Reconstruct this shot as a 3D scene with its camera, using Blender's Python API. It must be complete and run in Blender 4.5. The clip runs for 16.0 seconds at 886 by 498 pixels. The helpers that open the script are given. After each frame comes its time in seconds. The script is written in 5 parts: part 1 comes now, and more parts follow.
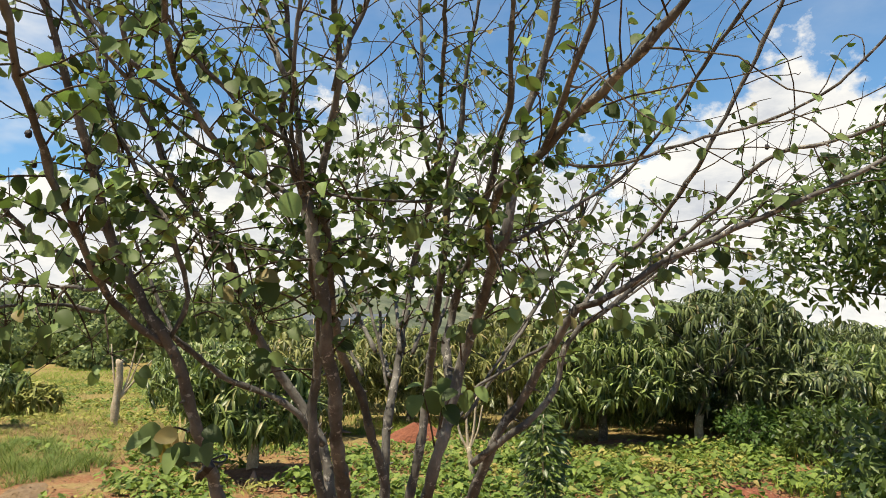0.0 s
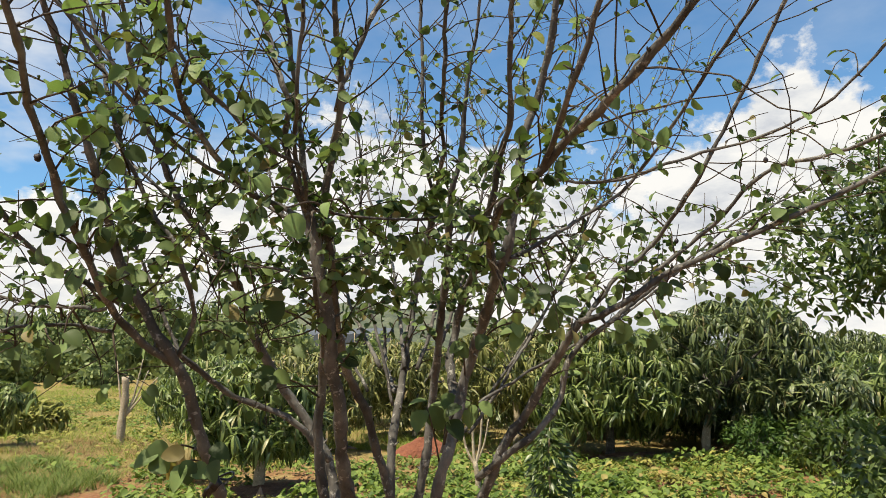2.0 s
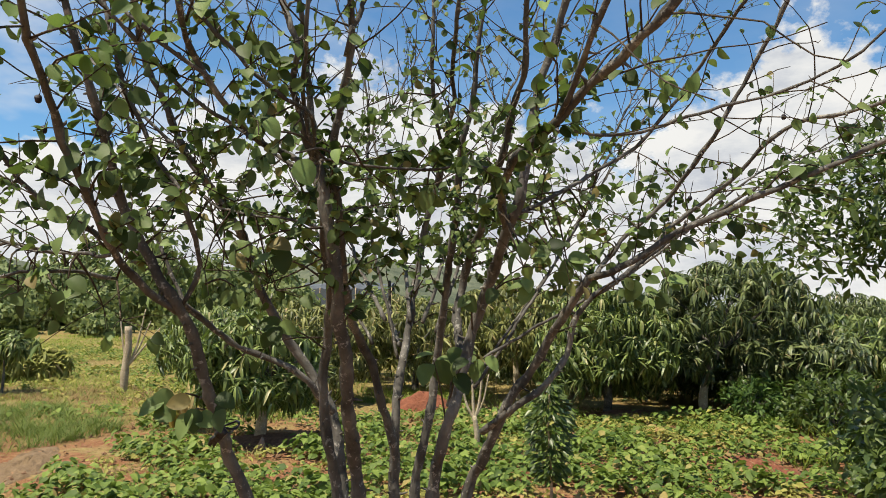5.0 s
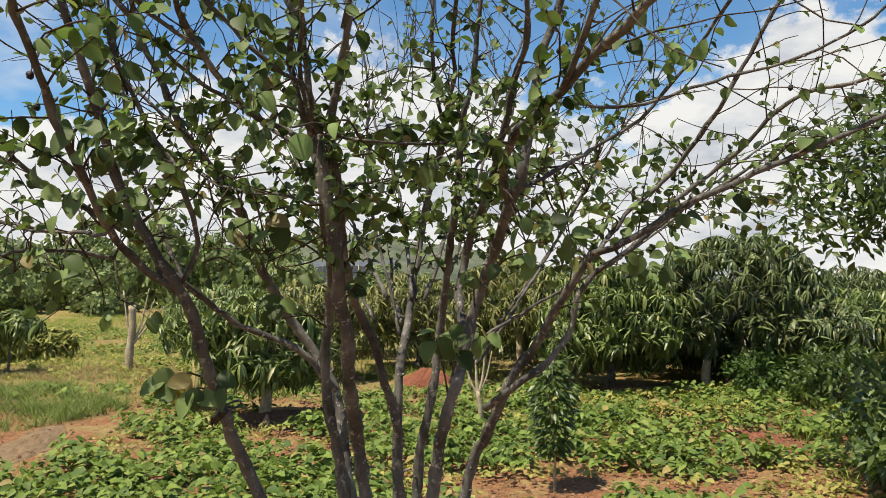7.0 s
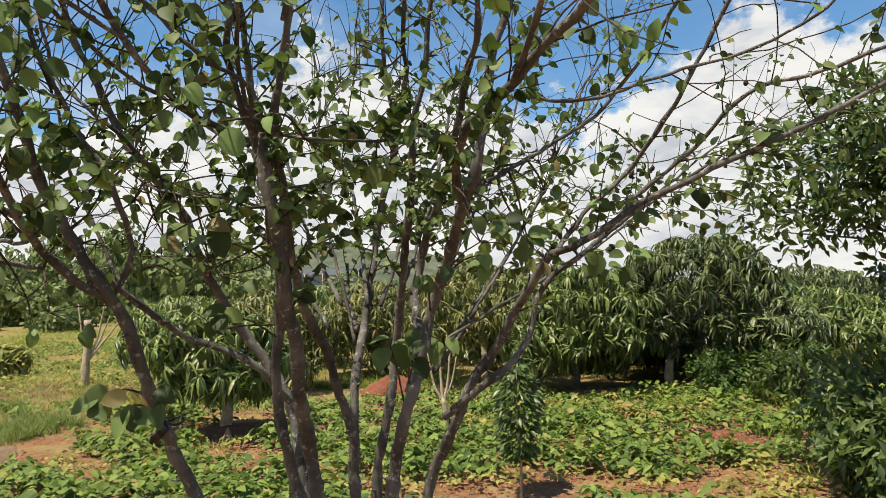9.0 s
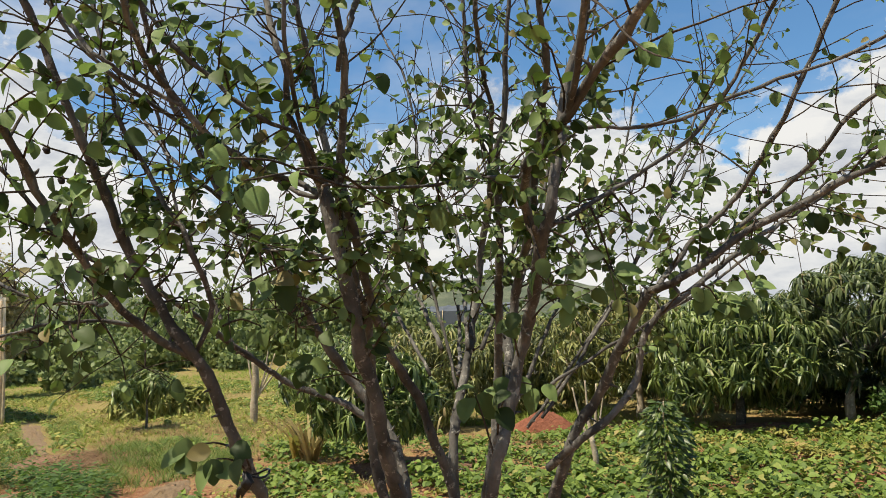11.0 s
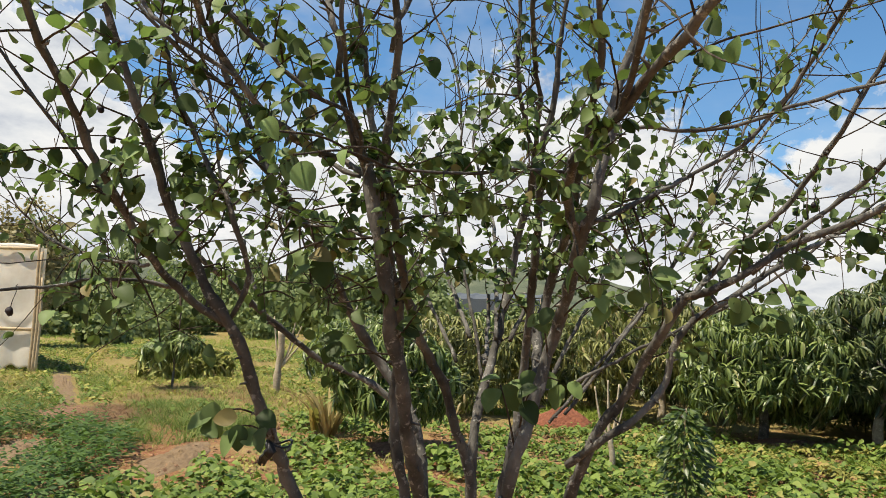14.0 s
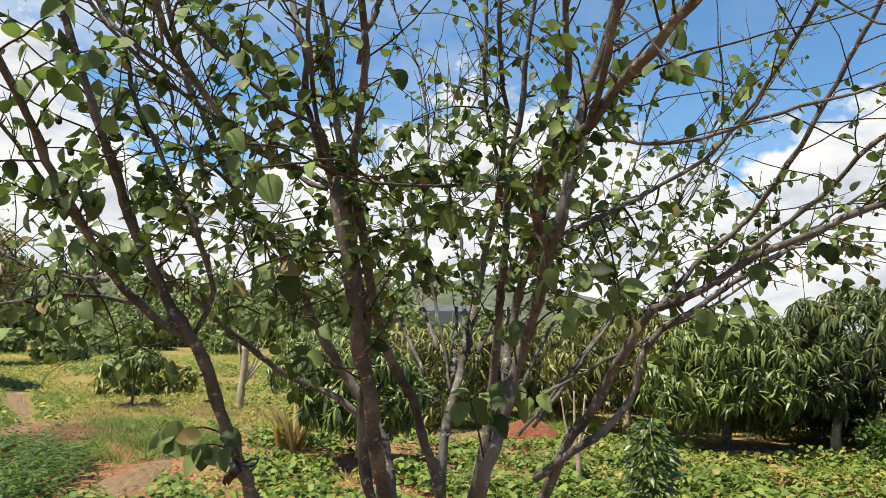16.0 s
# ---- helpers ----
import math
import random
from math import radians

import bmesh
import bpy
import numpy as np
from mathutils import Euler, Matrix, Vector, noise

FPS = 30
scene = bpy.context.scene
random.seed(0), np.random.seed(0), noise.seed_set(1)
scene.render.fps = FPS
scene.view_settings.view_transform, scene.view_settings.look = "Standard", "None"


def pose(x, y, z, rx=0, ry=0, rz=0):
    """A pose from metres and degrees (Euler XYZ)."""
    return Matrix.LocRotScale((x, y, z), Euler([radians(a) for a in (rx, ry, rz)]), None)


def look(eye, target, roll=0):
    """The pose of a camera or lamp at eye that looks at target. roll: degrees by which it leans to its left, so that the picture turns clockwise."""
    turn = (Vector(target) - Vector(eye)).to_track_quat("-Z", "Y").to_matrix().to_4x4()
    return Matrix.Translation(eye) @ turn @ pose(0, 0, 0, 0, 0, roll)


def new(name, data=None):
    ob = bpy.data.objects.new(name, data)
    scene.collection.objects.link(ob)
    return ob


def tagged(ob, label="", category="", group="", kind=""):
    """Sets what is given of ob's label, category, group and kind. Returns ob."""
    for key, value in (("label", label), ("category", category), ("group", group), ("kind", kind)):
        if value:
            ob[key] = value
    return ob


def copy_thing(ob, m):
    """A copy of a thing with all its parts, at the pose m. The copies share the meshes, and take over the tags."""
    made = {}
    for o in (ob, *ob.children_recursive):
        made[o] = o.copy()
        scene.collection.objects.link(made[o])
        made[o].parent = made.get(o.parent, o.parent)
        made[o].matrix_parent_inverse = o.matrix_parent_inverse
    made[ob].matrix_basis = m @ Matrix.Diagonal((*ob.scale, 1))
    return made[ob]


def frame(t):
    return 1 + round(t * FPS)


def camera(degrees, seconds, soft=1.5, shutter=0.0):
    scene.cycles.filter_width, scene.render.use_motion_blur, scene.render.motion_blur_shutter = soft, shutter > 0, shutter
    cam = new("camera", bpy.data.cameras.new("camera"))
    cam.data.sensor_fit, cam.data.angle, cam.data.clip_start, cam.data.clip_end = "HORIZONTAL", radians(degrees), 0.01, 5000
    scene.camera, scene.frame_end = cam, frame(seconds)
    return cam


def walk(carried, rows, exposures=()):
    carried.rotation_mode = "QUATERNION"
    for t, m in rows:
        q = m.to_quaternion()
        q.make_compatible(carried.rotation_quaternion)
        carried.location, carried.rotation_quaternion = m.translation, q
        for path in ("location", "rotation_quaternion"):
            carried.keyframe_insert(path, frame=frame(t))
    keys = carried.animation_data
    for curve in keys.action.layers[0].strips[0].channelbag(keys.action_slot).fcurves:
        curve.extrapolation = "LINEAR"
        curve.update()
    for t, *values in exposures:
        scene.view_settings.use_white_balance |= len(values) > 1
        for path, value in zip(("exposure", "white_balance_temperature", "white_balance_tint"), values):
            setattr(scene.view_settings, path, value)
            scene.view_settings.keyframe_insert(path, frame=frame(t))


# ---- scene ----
cam = camera(62.47, 16.0, soft=0.8)

# seconds, eye, yaw (to the left), pitch (up) and lean to the left in degrees
PATH = [
    (0.0, (0.011, -0.034, 1.500), -0.71, 7.90, -0.54),
    (0.5, (0.011, -0.042, 1.503), -0.62, 7.55, -0.92),
    (1.0, (0.006, -0.044, 1.504), 0.31, 7.70, -0.94),
    (1.5, (0.009, -0.048, 1.505), -0.14, 8.71, -0.76),
    (2.0, (0.016, -0.057, 1.504), -0.37, 8.96, -1.14),
    (2.5, (0.015, -0.051, 1.503), -1.59, 10.03, -0.53),
    (3.0, (0.005, -0.043, 1.502), -0.37, 8.73, 0.08),
    (3.5, (-0.005, -0.037, 1.498), -0.12, 7.40, 0.72),
    (4.0, (-0.002, -0.030, 1.500), -0.23, 6.24, 0.58),
    (6.3, (-0.004, -0.011, 1.497), 0.02, 4.90, -0.68),
    (6.5, (0.000, -0.007, 1.500), 0.34, 4.41, -0.36),
    (7.0, (0.000, 0.000, 1.499), 0.00, 3.76, -0.53),
    (7.5, (-0.003, 0.006, 1.501), 0.04, 2.57, -0.55),
    (8.0, (-0.019, 0.030, 1.498), -3.04, 3.16, 1.28),
    (8.5, (-0.028, 0.038, 1.497), -7.36, 5.89, -0.13),
    (8.7, (-0.018, 0.045, 1.496), -4.46, 6.28, -0.52),
    (9.0, (0.027, 0.069, 1.494), -2.81, 4.20, -1.87),
    (9.1, (0.049, 0.081, 1.496), -0.50, 3.59, -2.29),
    (9.3, (0.094, 0.106, 1.504), -0.04, 2.46, -2.98),
    (9.5, (0.134, 0.125, 1.512), 2.65, 3.33, -3.55),
    (9.6, (0.148, 0.130, 1.514), 4.08, 2.92, -3.81),
    (10.0, (0.174, 0.141, 1.516), 5.83, 4.30, -4.15),
    (10.1, (0.176, 0.149, 1.517), 6.14, 5.28, -3.51),
    (10.2, (0.178, 0.153, 1.517), 8.75, 7.76, -2.97),
    (12.3, (0.195, 0.138, 1.518), 9.32, 6.34, -3.79),
    (12.5, (0.195, 0.140, 1.518), 10.13, 7.14, -3.30),
    (13.0, (0.182, 0.142, 1.518), 11.47, 6.75, -0.85),
    (13.2, (0.180, 0.145, 1.518), 9.99, 7.01, -0.12),
    (13.5, (0.179, 0.148, 1.517), 11.37, 6.55, 0.70),
    (14.0, (0.178, 0.147, 1.520), 11.58, 6.26, 1.69),
    (14.5, (0.171, 0.144, 1.522), 11.77, 6.18, 1.98),
    (15.0, (0.165, 0.138, 1.521), 11.58, 6.48, 2.51),
    (15.5, (0.165, 0.148, 1.521), 10.59, 6.43, 2.20),
    (16.0, (0.170, 0.156, 1.523), 8.88, 7.27, 1.05),
]


def aimed(eye, yaw, pitch, lean):
    a, b = radians(yaw), radians(pitch)
    way = Vector((-math.sin(a) * math.cos(b), math.cos(a) * math.cos(b), math.sin(b)))
    return look(eye, Vector(eye) + way, lean)


EXPOSURE = ((0.0, 0.75, 7250, 9), (2.0, 0.70, 7150, 9), (4.0, 0.61, 7050, 9), (6.3, 0.57, 7000, 9), (8.0, 0.65, 7050, 9), (8.5, 0.69, 7050, 9), (9.0, 0.60, 7050, 9), (10.2, 0.53, 7000, 9), (12.3, 0.60, 7100, 9), (14.5, 0.64, 6950, 9), (16.0, 0.76, 6950, 9))
walk(cam, [(t, aimed(eye, yaw, pitch, lean)) for t, eye, yaw, pitch, lean in PATH], EXPOSURE)

# ---- sky, sun, exposure ----
SUN_DIR = Vector((-0.31, -0.24, 0.92)).normalized()
world = bpy.data.worlds.new("sky")
scene.world = world
world.use_nodes = True
sky = world.node_tree.nodes.new("ShaderNodeTexSky")
sky.sky_type = "NISHITA"
sky.sun_disc = False
sky.sun_elevation = math.asin(SUN_DIR.z)
sky.sun_rotation = math.atan2(SUN_DIR.x, SUN_DIR.y)
sky.air_density, sky.dust_density, sky.ozone_density = 1.0, 0.2, 1.5
background = world.node_tree.nodes["Background"]
tint = world.node_tree.nodes.new("ShaderNodeMix")
tint.data_type, tint.blend_type = "RGBA", "MULTIPLY"
tint.inputs[0].default_value = 1.0
tint.inputs[7].default_value = (0.62, 0.95, 1.15, 1)
world.node_tree.links.new(sky.outputs[0], tint.inputs[6])
world.node_tree.links.new(tint.outputs[2], background.inputs[0])
background.inputs[1].default_value = 0.095

sun = new("sun", bpy.data.lights.new("sun", "SUN"))
sun.data.energy, sun.data.angle, sun.data.color = 5.0, radians(0.53), (1.0, 0.93, 0.81)
sun.matrix_world = look((0, 0, 40), Vector((0, 0, 40)) - SUN_DIR)


# ---- materials ----
class Nodes:
    """A material's node tree, with short calls for the few nodes used here."""

    def __init__(self, name):
        self.mat = bpy.data.materials.new(name)
        self.mat.use_nodes = True
        self.tree = self.mat.node_tree
        self.tree.nodes.clear()
        self.out = self.tree.nodes.new("ShaderNodeOutputMaterial")
        self.bsdf = self.tree.nodes.new("ShaderNodeBsdfPrincipled")
        self.link(self.bsdf.outputs[0], self.out.inputs[0])

    def link(self, a, b):
        self.tree.links.new(a, b)

    def node(self, kind, **values):
        n = self.tree.nodes.new(kind)
        for key, value in values.items():
            n.inputs[key.replace("_", " ")].default_value = value
        return n

    def coords(self):
        return self.tree.nodes.new("ShaderNodeTexCoord").outputs["Object"]

    def noise(self, scale, detail=4.0, rough=0.55, vector=None, stretch=None):
        n = self.node("ShaderNodeTexNoise", Scale=scale, Detail=detail, Roughness=rough)
        v = vector if vector is not None else self.coords()
        if stretch:
            m = self.node("ShaderNodeMapping")
            m.inputs["Scale"].default_value = stretch
            self.link(v, m.inputs[0])
            v = m.outputs[0]
        self.link(v, n.inputs["Vector"])
        return n.outputs["Fac"]

    def ramp(self, fac, *stops):
        r = self.tree.nodes.new("ShaderNodeValToRGB")
        while len(r.color_ramp.elements) < len(stops):
            r.color_ramp.elements.new(0.5)
        for e, (p, col) in zip(r.color_ramp.elements, stops):
            e.position = p
            e.color = (*col, 1) if len(col) == 3 else col
        self.link(fac, r.inputs[0])
        return r.outputs[0]

    def mix(self, fac, a, b, mode="MIX"):
        m = self.tree.nodes.new("ShaderNodeMix")
        m.data_type, m.blend_type = "RGBA", mode
        for socket, value in ((m.inputs[0], fac), (m.inputs[6], a), (m.inputs[7], b)):
            if isinstance(value, bpy.types.NodeSocket):
                self.link(value, socket)
            elif isinstance(value, (int, float)):
                socket.default_value = value
            else:
                socket.default_value = (*value, 1)
        return m.outputs[2]

    def math(self, op, a, b=None, clamp=False):
        m = self.tree.nodes.new("ShaderNodeMath")
        m.operation, m.use_clamp = op, clamp
        for socket, value in zip(m.inputs, (a, b)):
            if isinstance(value, bpy.types.NodeSocket):
                self.link(value, socket)
            elif value is not None:
                socket.default_value = value
        return m.outputs[0]

    def finish(self, color, rough=0.7, bump=None, strength=0.3, distance=0.01, specular=0.4):
        p = self.bsdf.inputs["Base Color"]
        if isinstance(color, bpy.types.NodeSocket):
            self.link(color, p)
        else:
            p.default_value = (*color, 1)
        if isinstance(rough, bpy.types.NodeSocket):
            self.link(rough, self.bsdf.inputs["Roughness"])
        else:
            self.bsdf.inputs["Roughness"].default_value = rough
        self.bsdf.inputs["Specular IOR Level"].default_value = specular
        if bump is not None:
            b = self.node("ShaderNodeBump", Strength=strength, Distance=distance)
            self.link(bump, b.inputs["Height"])
            self.link(b.outputs[0], self.bsdf.inputs["Normal"])
        return self.mat


def leaf_material(name, dark, light, through_color, share=0.35, island=True, rough=0.45, odd=None, gloss=0.3):
    """Leaf: colour differs from leaf to leaf, with blotches, gloss above and light that shines through."""
    n = Nodes(name)
    if island:
        rnd = n.tree.nodes.new("ShaderNodeNewGeometry").outputs["Random Per Island"]
    else:
        rnd = n.tree.nodes.new("ShaderNodeObjectInfo").outputs["Random"]
    stops = [(0.0, dark), (0.85 if odd else 1.0, light)]
    if odd:
        stops += [(0.93, light), (0.97, odd)]
    base = n.ramp(rnd, *stops)
    blotch = n.noise(26.0, 3.0)
    col = n.mix(n.math("MULTIPLY", blotch, 0.55), base, tuple(c * 0.55 for c in dark))
    n.finish(col, rough, bump=n.noise(90.0, 2.0), strength=0.15, distance=0.002, specular=gloss)
    trans = n.node("ShaderNodeBsdfTranslucent")
    n.link(n.mix(0.5, base, through_color), trans.inputs[0])
    m = n.node("ShaderNodeMixShader", Fac=share)
    n.link(n.bsdf.outputs[0], m.inputs[1])
    n.link(trans.outputs[0], m.inputs[2])
    n.link(m.outputs[0], n.out.inputs[0])
    return n.mat


def bark_material(name, dark, mid, pale, scale=1.0):
    n = Nodes(name)
    coarse = n.noise(9 * scale, 5.0, 0.6)
    fine = n.noise(70 * scale, 4.0, 0.7, stretch=(1, 1, 0.35))
    col = n.ramp(coarse, (0.25, dark), (0.5, mid), (0.78, pale))
    col = n.mix(n.math("MULTIPLY", fine, 0.6), col, dark)
    lichen = n.ramp(n.noise(46 * scale, 3.0, 0.7), (0.58, (0, 0, 0)), (0.66, (1, 1, 1)))
    col = n.mix(n.math("MULTIPLY", lichen, 0.45), col, tuple(min(1, c * 1.6) for c in pale))
    return n.finish(col, 0.85, bump=n.math("ADD", fine, n.math("MULTIPLY", coarse, 0.8)), strength=0.9, distance=0.007, specular=0.15)


M_BARK = bark_material("bark_grey_brown", (0.024, 0.024, 0.022), (0.128, 0.119, 0.104), (0.30, 0.287, 0.255))
M_TWIG = bark_material("twig_bark", (0.030, 0.022, 0.016), (0.078, 0.060, 0.041), (0.15, 0.12, 0.085), 2.0)
M_PALE_BARK = bark_material("pale_bark", (0.20, 0.155, 0.10), (0.43, 0.355, 0.25), (0.58, 0.51, 0.385))
M_LEAF = leaf_material("round_leaf", (0.075, 0.130, 0.036), (0.25, 0.36, 0.115), (0.27, 0.46, 0.08), 0.30, False, 0.55, (0.34, 0.35, 0.10), 0.2)
# dark end lowered to put the crown's deep shade into the leaf colour
M_LEAF_JOINED = leaf_material("round_leaf_mass_shade_darkened", (0.014, 0.026, 0.009), (0.215, 0.300, 0.100), (0.23, 0.41, 0.06), 0.20, True, 0.55, (0.24, 0.19, 0.07), 0.18)
M_MANGO = leaf_material("mango_leaf", (0.024, 0.046, 0.013), (0.265, 0.330, 0.088), (0.27, 0.43, 0.06), 0.16, True, 0.42, (0.38, 0.35, 0.15), 0.4)
# darker copy of the mango leaf: the domed tree's shaded front, put into colour
M_MANGO_DARK = leaf_material("shade_darkened_mango_leaf", (0.018, 0.034, 0.012), (0.205, 0.25, 0.085), (0.18, 0.28, 0.05), 0.14, True, 0.42, (0.26, 0.22, 0.10), 0.4)
M_MANGO_YOUNG = leaf_material("mango_leaf_yellowish", (0.042, 0.056, 0.016), (0.33, 0.33, 0.105), (0.28, 0.34, 0.06), 0.16, True, 0.48, (0.42, 0.32, 0.15), 0.28)
M_CITRUS = leaf_material("dark_glossy_leaf", (0.024, 0.048, 0.010), (0.14, 0.19, 0.040), (0.16, 0.32, 0.05), 0.2, True, 0.4, None, 0.4)
M_SHRUB = leaf_material("shrub_leaf", (0.026, 0.050, 0.012), (0.145, 0.195, 0.047), (0.2, 0.36, 0.05), 0.22, True, 0.42, None, 0.35)
M_CROP = leaf_material("crop_leaf", (0.056, 0.102, 0.018), (0.230, 0.305, 0.062), (0.26, 0.42, 0.055), 0.2, True, 0.58, (0.37, 0.28, 0.10), 0.22)
M_CROP_YELLOW = leaf_material("yellowing_crop_leaf", (0.15, 0.16, 0.036), (0.43, 0.40, 0.11), (0.38, 0.38, 0.08), 0.25, True, 0.6, (0.42, 0.25, 0.11), 0.2)
M_GRASS = leaf_material("grass_blade", (0.095, 0.150, 0.022), (0.31, 0.36, 0.070), (0.30, 0.46, 0.06), 0.3, True, 0.6, (0.42, 0.34, 0.12), 0.2)
M_LUSH = leaf_material("lush_grass_blade", (0.060, 0.090, 0.022), (0.215, 0.270, 0.070), (0.22, 0.36, 0.05), 0.25, True, 0.6, (0.30, 0.26, 0.10), 0.15)
M_BUSH = leaf_material("yellow_green_bush_leaf", (0.14, 0.16, 0.036), (0.48, 0.46, 0.13), (0.36, 0.42, 0.08), 0.22, True, 0.55, (0.46, 0.36, 0.16), 0.2)
M_BROWN_GRASS = leaf_material("withered_brown_grass_blade", (0.15, 0.085, 0.042), (0.35, 0.225, 0.105), (0.32, 0.22, 0.10), 0.2, True, 0.75)
M_STRAW = leaf_material("dry_grass_blade", (0.21, 0.165, 0.060), (0.43, 0.335, 0.135), (0.42, 0.36, 0.14), 0.22, True, 0.7)
M_WEED = leaf_material("weed_leaf", (0.030, 0.068, 0.016), (0.125, 0.205, 0.048), (0.22, 0.38, 0.06), 0.25, True, 0.6, None, 0.2)
M_WOOD_LEAF = leaf_material("woodland_leaf", (0.085, 0.125, 0.046), (0.31, 0.36, 0.135), (0.29, 0.42, 0.11), 0.25, True, 0.6)
M_BROWN_CROWN = leaf_material("olive_brown_leaf", (0.17, 0.15, 0.060), (0.44, 0.38, 0.18), (0.38, 0.35, 0.13), 0.22, True, 0.6)


def soil_material():
    n = Nodes("red_brown_soil")
    broad = n.noise(0.22, 4.0, 0.6)
    mid = n.noise(1.7, 5.0, 0.65)
    fine = n.noise(24.0, 6.0, 0.7)
    soil = n.ramp(fine, (0.25, (0.085, 0.036, 0.020)), (0.5, (0.215, 0.098, 0.050)), (0.75, (0.36, 0.195, 0.105)))
    litter = n.ramp(n.noise(60.0, 3.0), (0.3, (0.17, 0.13, 0.05)), (0.7, (0.36, 0.30, 0.13)))
    green = n.ramp(fine, (0.3, (0.13, 0.115, 0.040)), (0.7, (0.31, 0.27, 0.095)))
    col = n.mix(n.math("MULTIPLY", n.ramp(mid, (0.48, (0, 0, 0)), (0.62, (1, 1, 1))), 0.7), soil, litter)
    geo = n.tree.nodes.new("ShaderNodeSeparateXYZ")
    n.link(n.coords(), geo.inputs[0])
    far = n.math("MULTIPLY", n.math("SUBTRACT", geo.outputs[1], 9.0), 0.25, clamp=True)
    sward = n.math("MULTIPLY", far, n.ramp(n.math("ADD", n.math("MULTIPLY", mid, 0.5), n.math("MULTIPLY", broad, 0.5)), (0.30, (0, 0, 0)), (0.46, (1, 1, 1))))
    col = n.mix(n.math("MULTIPLY", sward, 0.72), col, green)
    return n.finish(col, 0.95, bump=fine, strength=0.7, distance=0.03, specular=0.1)


M_SOIL = soil_material()


def plain(name, dark, light, scale, rough=0.8, strength=0.4, distance=0.01, metal=0.0, detail=5.0):
    n = Nodes(name)
    f = n.noise(scale, detail, 0.65)
    g = n.noise(scale * 0.17, 3.0)
    col = n.mix(n.math("MULTIPLY", g, 0.5), n.ramp(f, (0.3, dark), (0.72, light)), dark)
    n.bsdf.inputs["Metallic"].default_value = metal
    return n.finish(col, rough, bump=f, strength=strength, distance=distance)


M_MOUND = plain("fresh_red_earth", (0.14, 0.046, 0.025), (0.30, 0.11, 0.056), 14.0, 0.95, 0.9, 0.06)
M_PATH = plain("trodden_pale_earth", (0.120, 0.078, 0.042), (0.265, 0.180, 0.098), 9.0, 0.95, 0.9, 0.05)


def sheet_material():
    """Thin milky plastic: dusty, with the day's light glowing through."""
    n = Nodes("white_plastic_sheet")
    dust = n.noise(2.5, 5.0, 0.65)
    col = n.ramp(dust, (0.3, (0.79, 0.73, 0.62)), (0.7, (0.92, 0.88, 0.79)))
    n.finish(col, 0.5, bump=n.noise(9.0, 4.0), strength=0.3, distance=0.02)
    trans = n.node("ShaderNodeBsdfTranslucent")
    n.link(col, trans.inputs[0])
    m = n.node("ShaderNodeMixShader", Fac=0.45)
    n.link(n.bsdf.outputs[0], m.inputs[1])
    n.link(trans.outputs[0], m.inputs[2])
    n.link(m.outputs[0], n.out.inputs[0])
    return n.mat


M_SHEET = sheet_material()
M_POLE = plain("weathered_bamboo", (0.34, 0.25, 0.14), (0.60, 0.48, 0.31), 9.0, 0.75)
M_NET = plain("grey_blue_shade_net", (0.055, 0.065, 0.078), (0.105, 0.118, 0.13), 1.5, 0.7)
M_HILL = plain("wooded_hillside", (0.034, 0.050, 0.030), (0.165, 0.175, 0.105), 0.06, 0.95, 0.5, 4.0, detail=12.0)
M_BLACK = plain("black_plastic", (0.008, 0.008, 0.01), (0.025, 0.025, 0.028), 30.0, 0.35)
M_FRUIT = plain("dried_black_fruit", (0.008, 0.006, 0.008), (0.03, 0.02, 0.022), 60.0, 0.6)
M_STONE = plain("pale_brown_stone", (0.24, 0.14, 0.095), (0.46, 0.30, 0.22), 12.0, 0.9)
M_DEAD = plain("dead_brown_leaf", (0.16, 0.085, 0.045), (0.38, 0.23, 0.12), 30.0, 0.9)
M_BED = plain("dark_leaf_bed", (0.10, 0.050, 0.030), (0.29, 0.15, 0.085), 22.0, 0.95, 0.9, 0.06)
M_CLOD = plain("crumbled_red_soil", (0.11, 0.056, 0.030), (0.31, 0.175, 0.098), 18.0, 0.95, 0.9, 0.03)


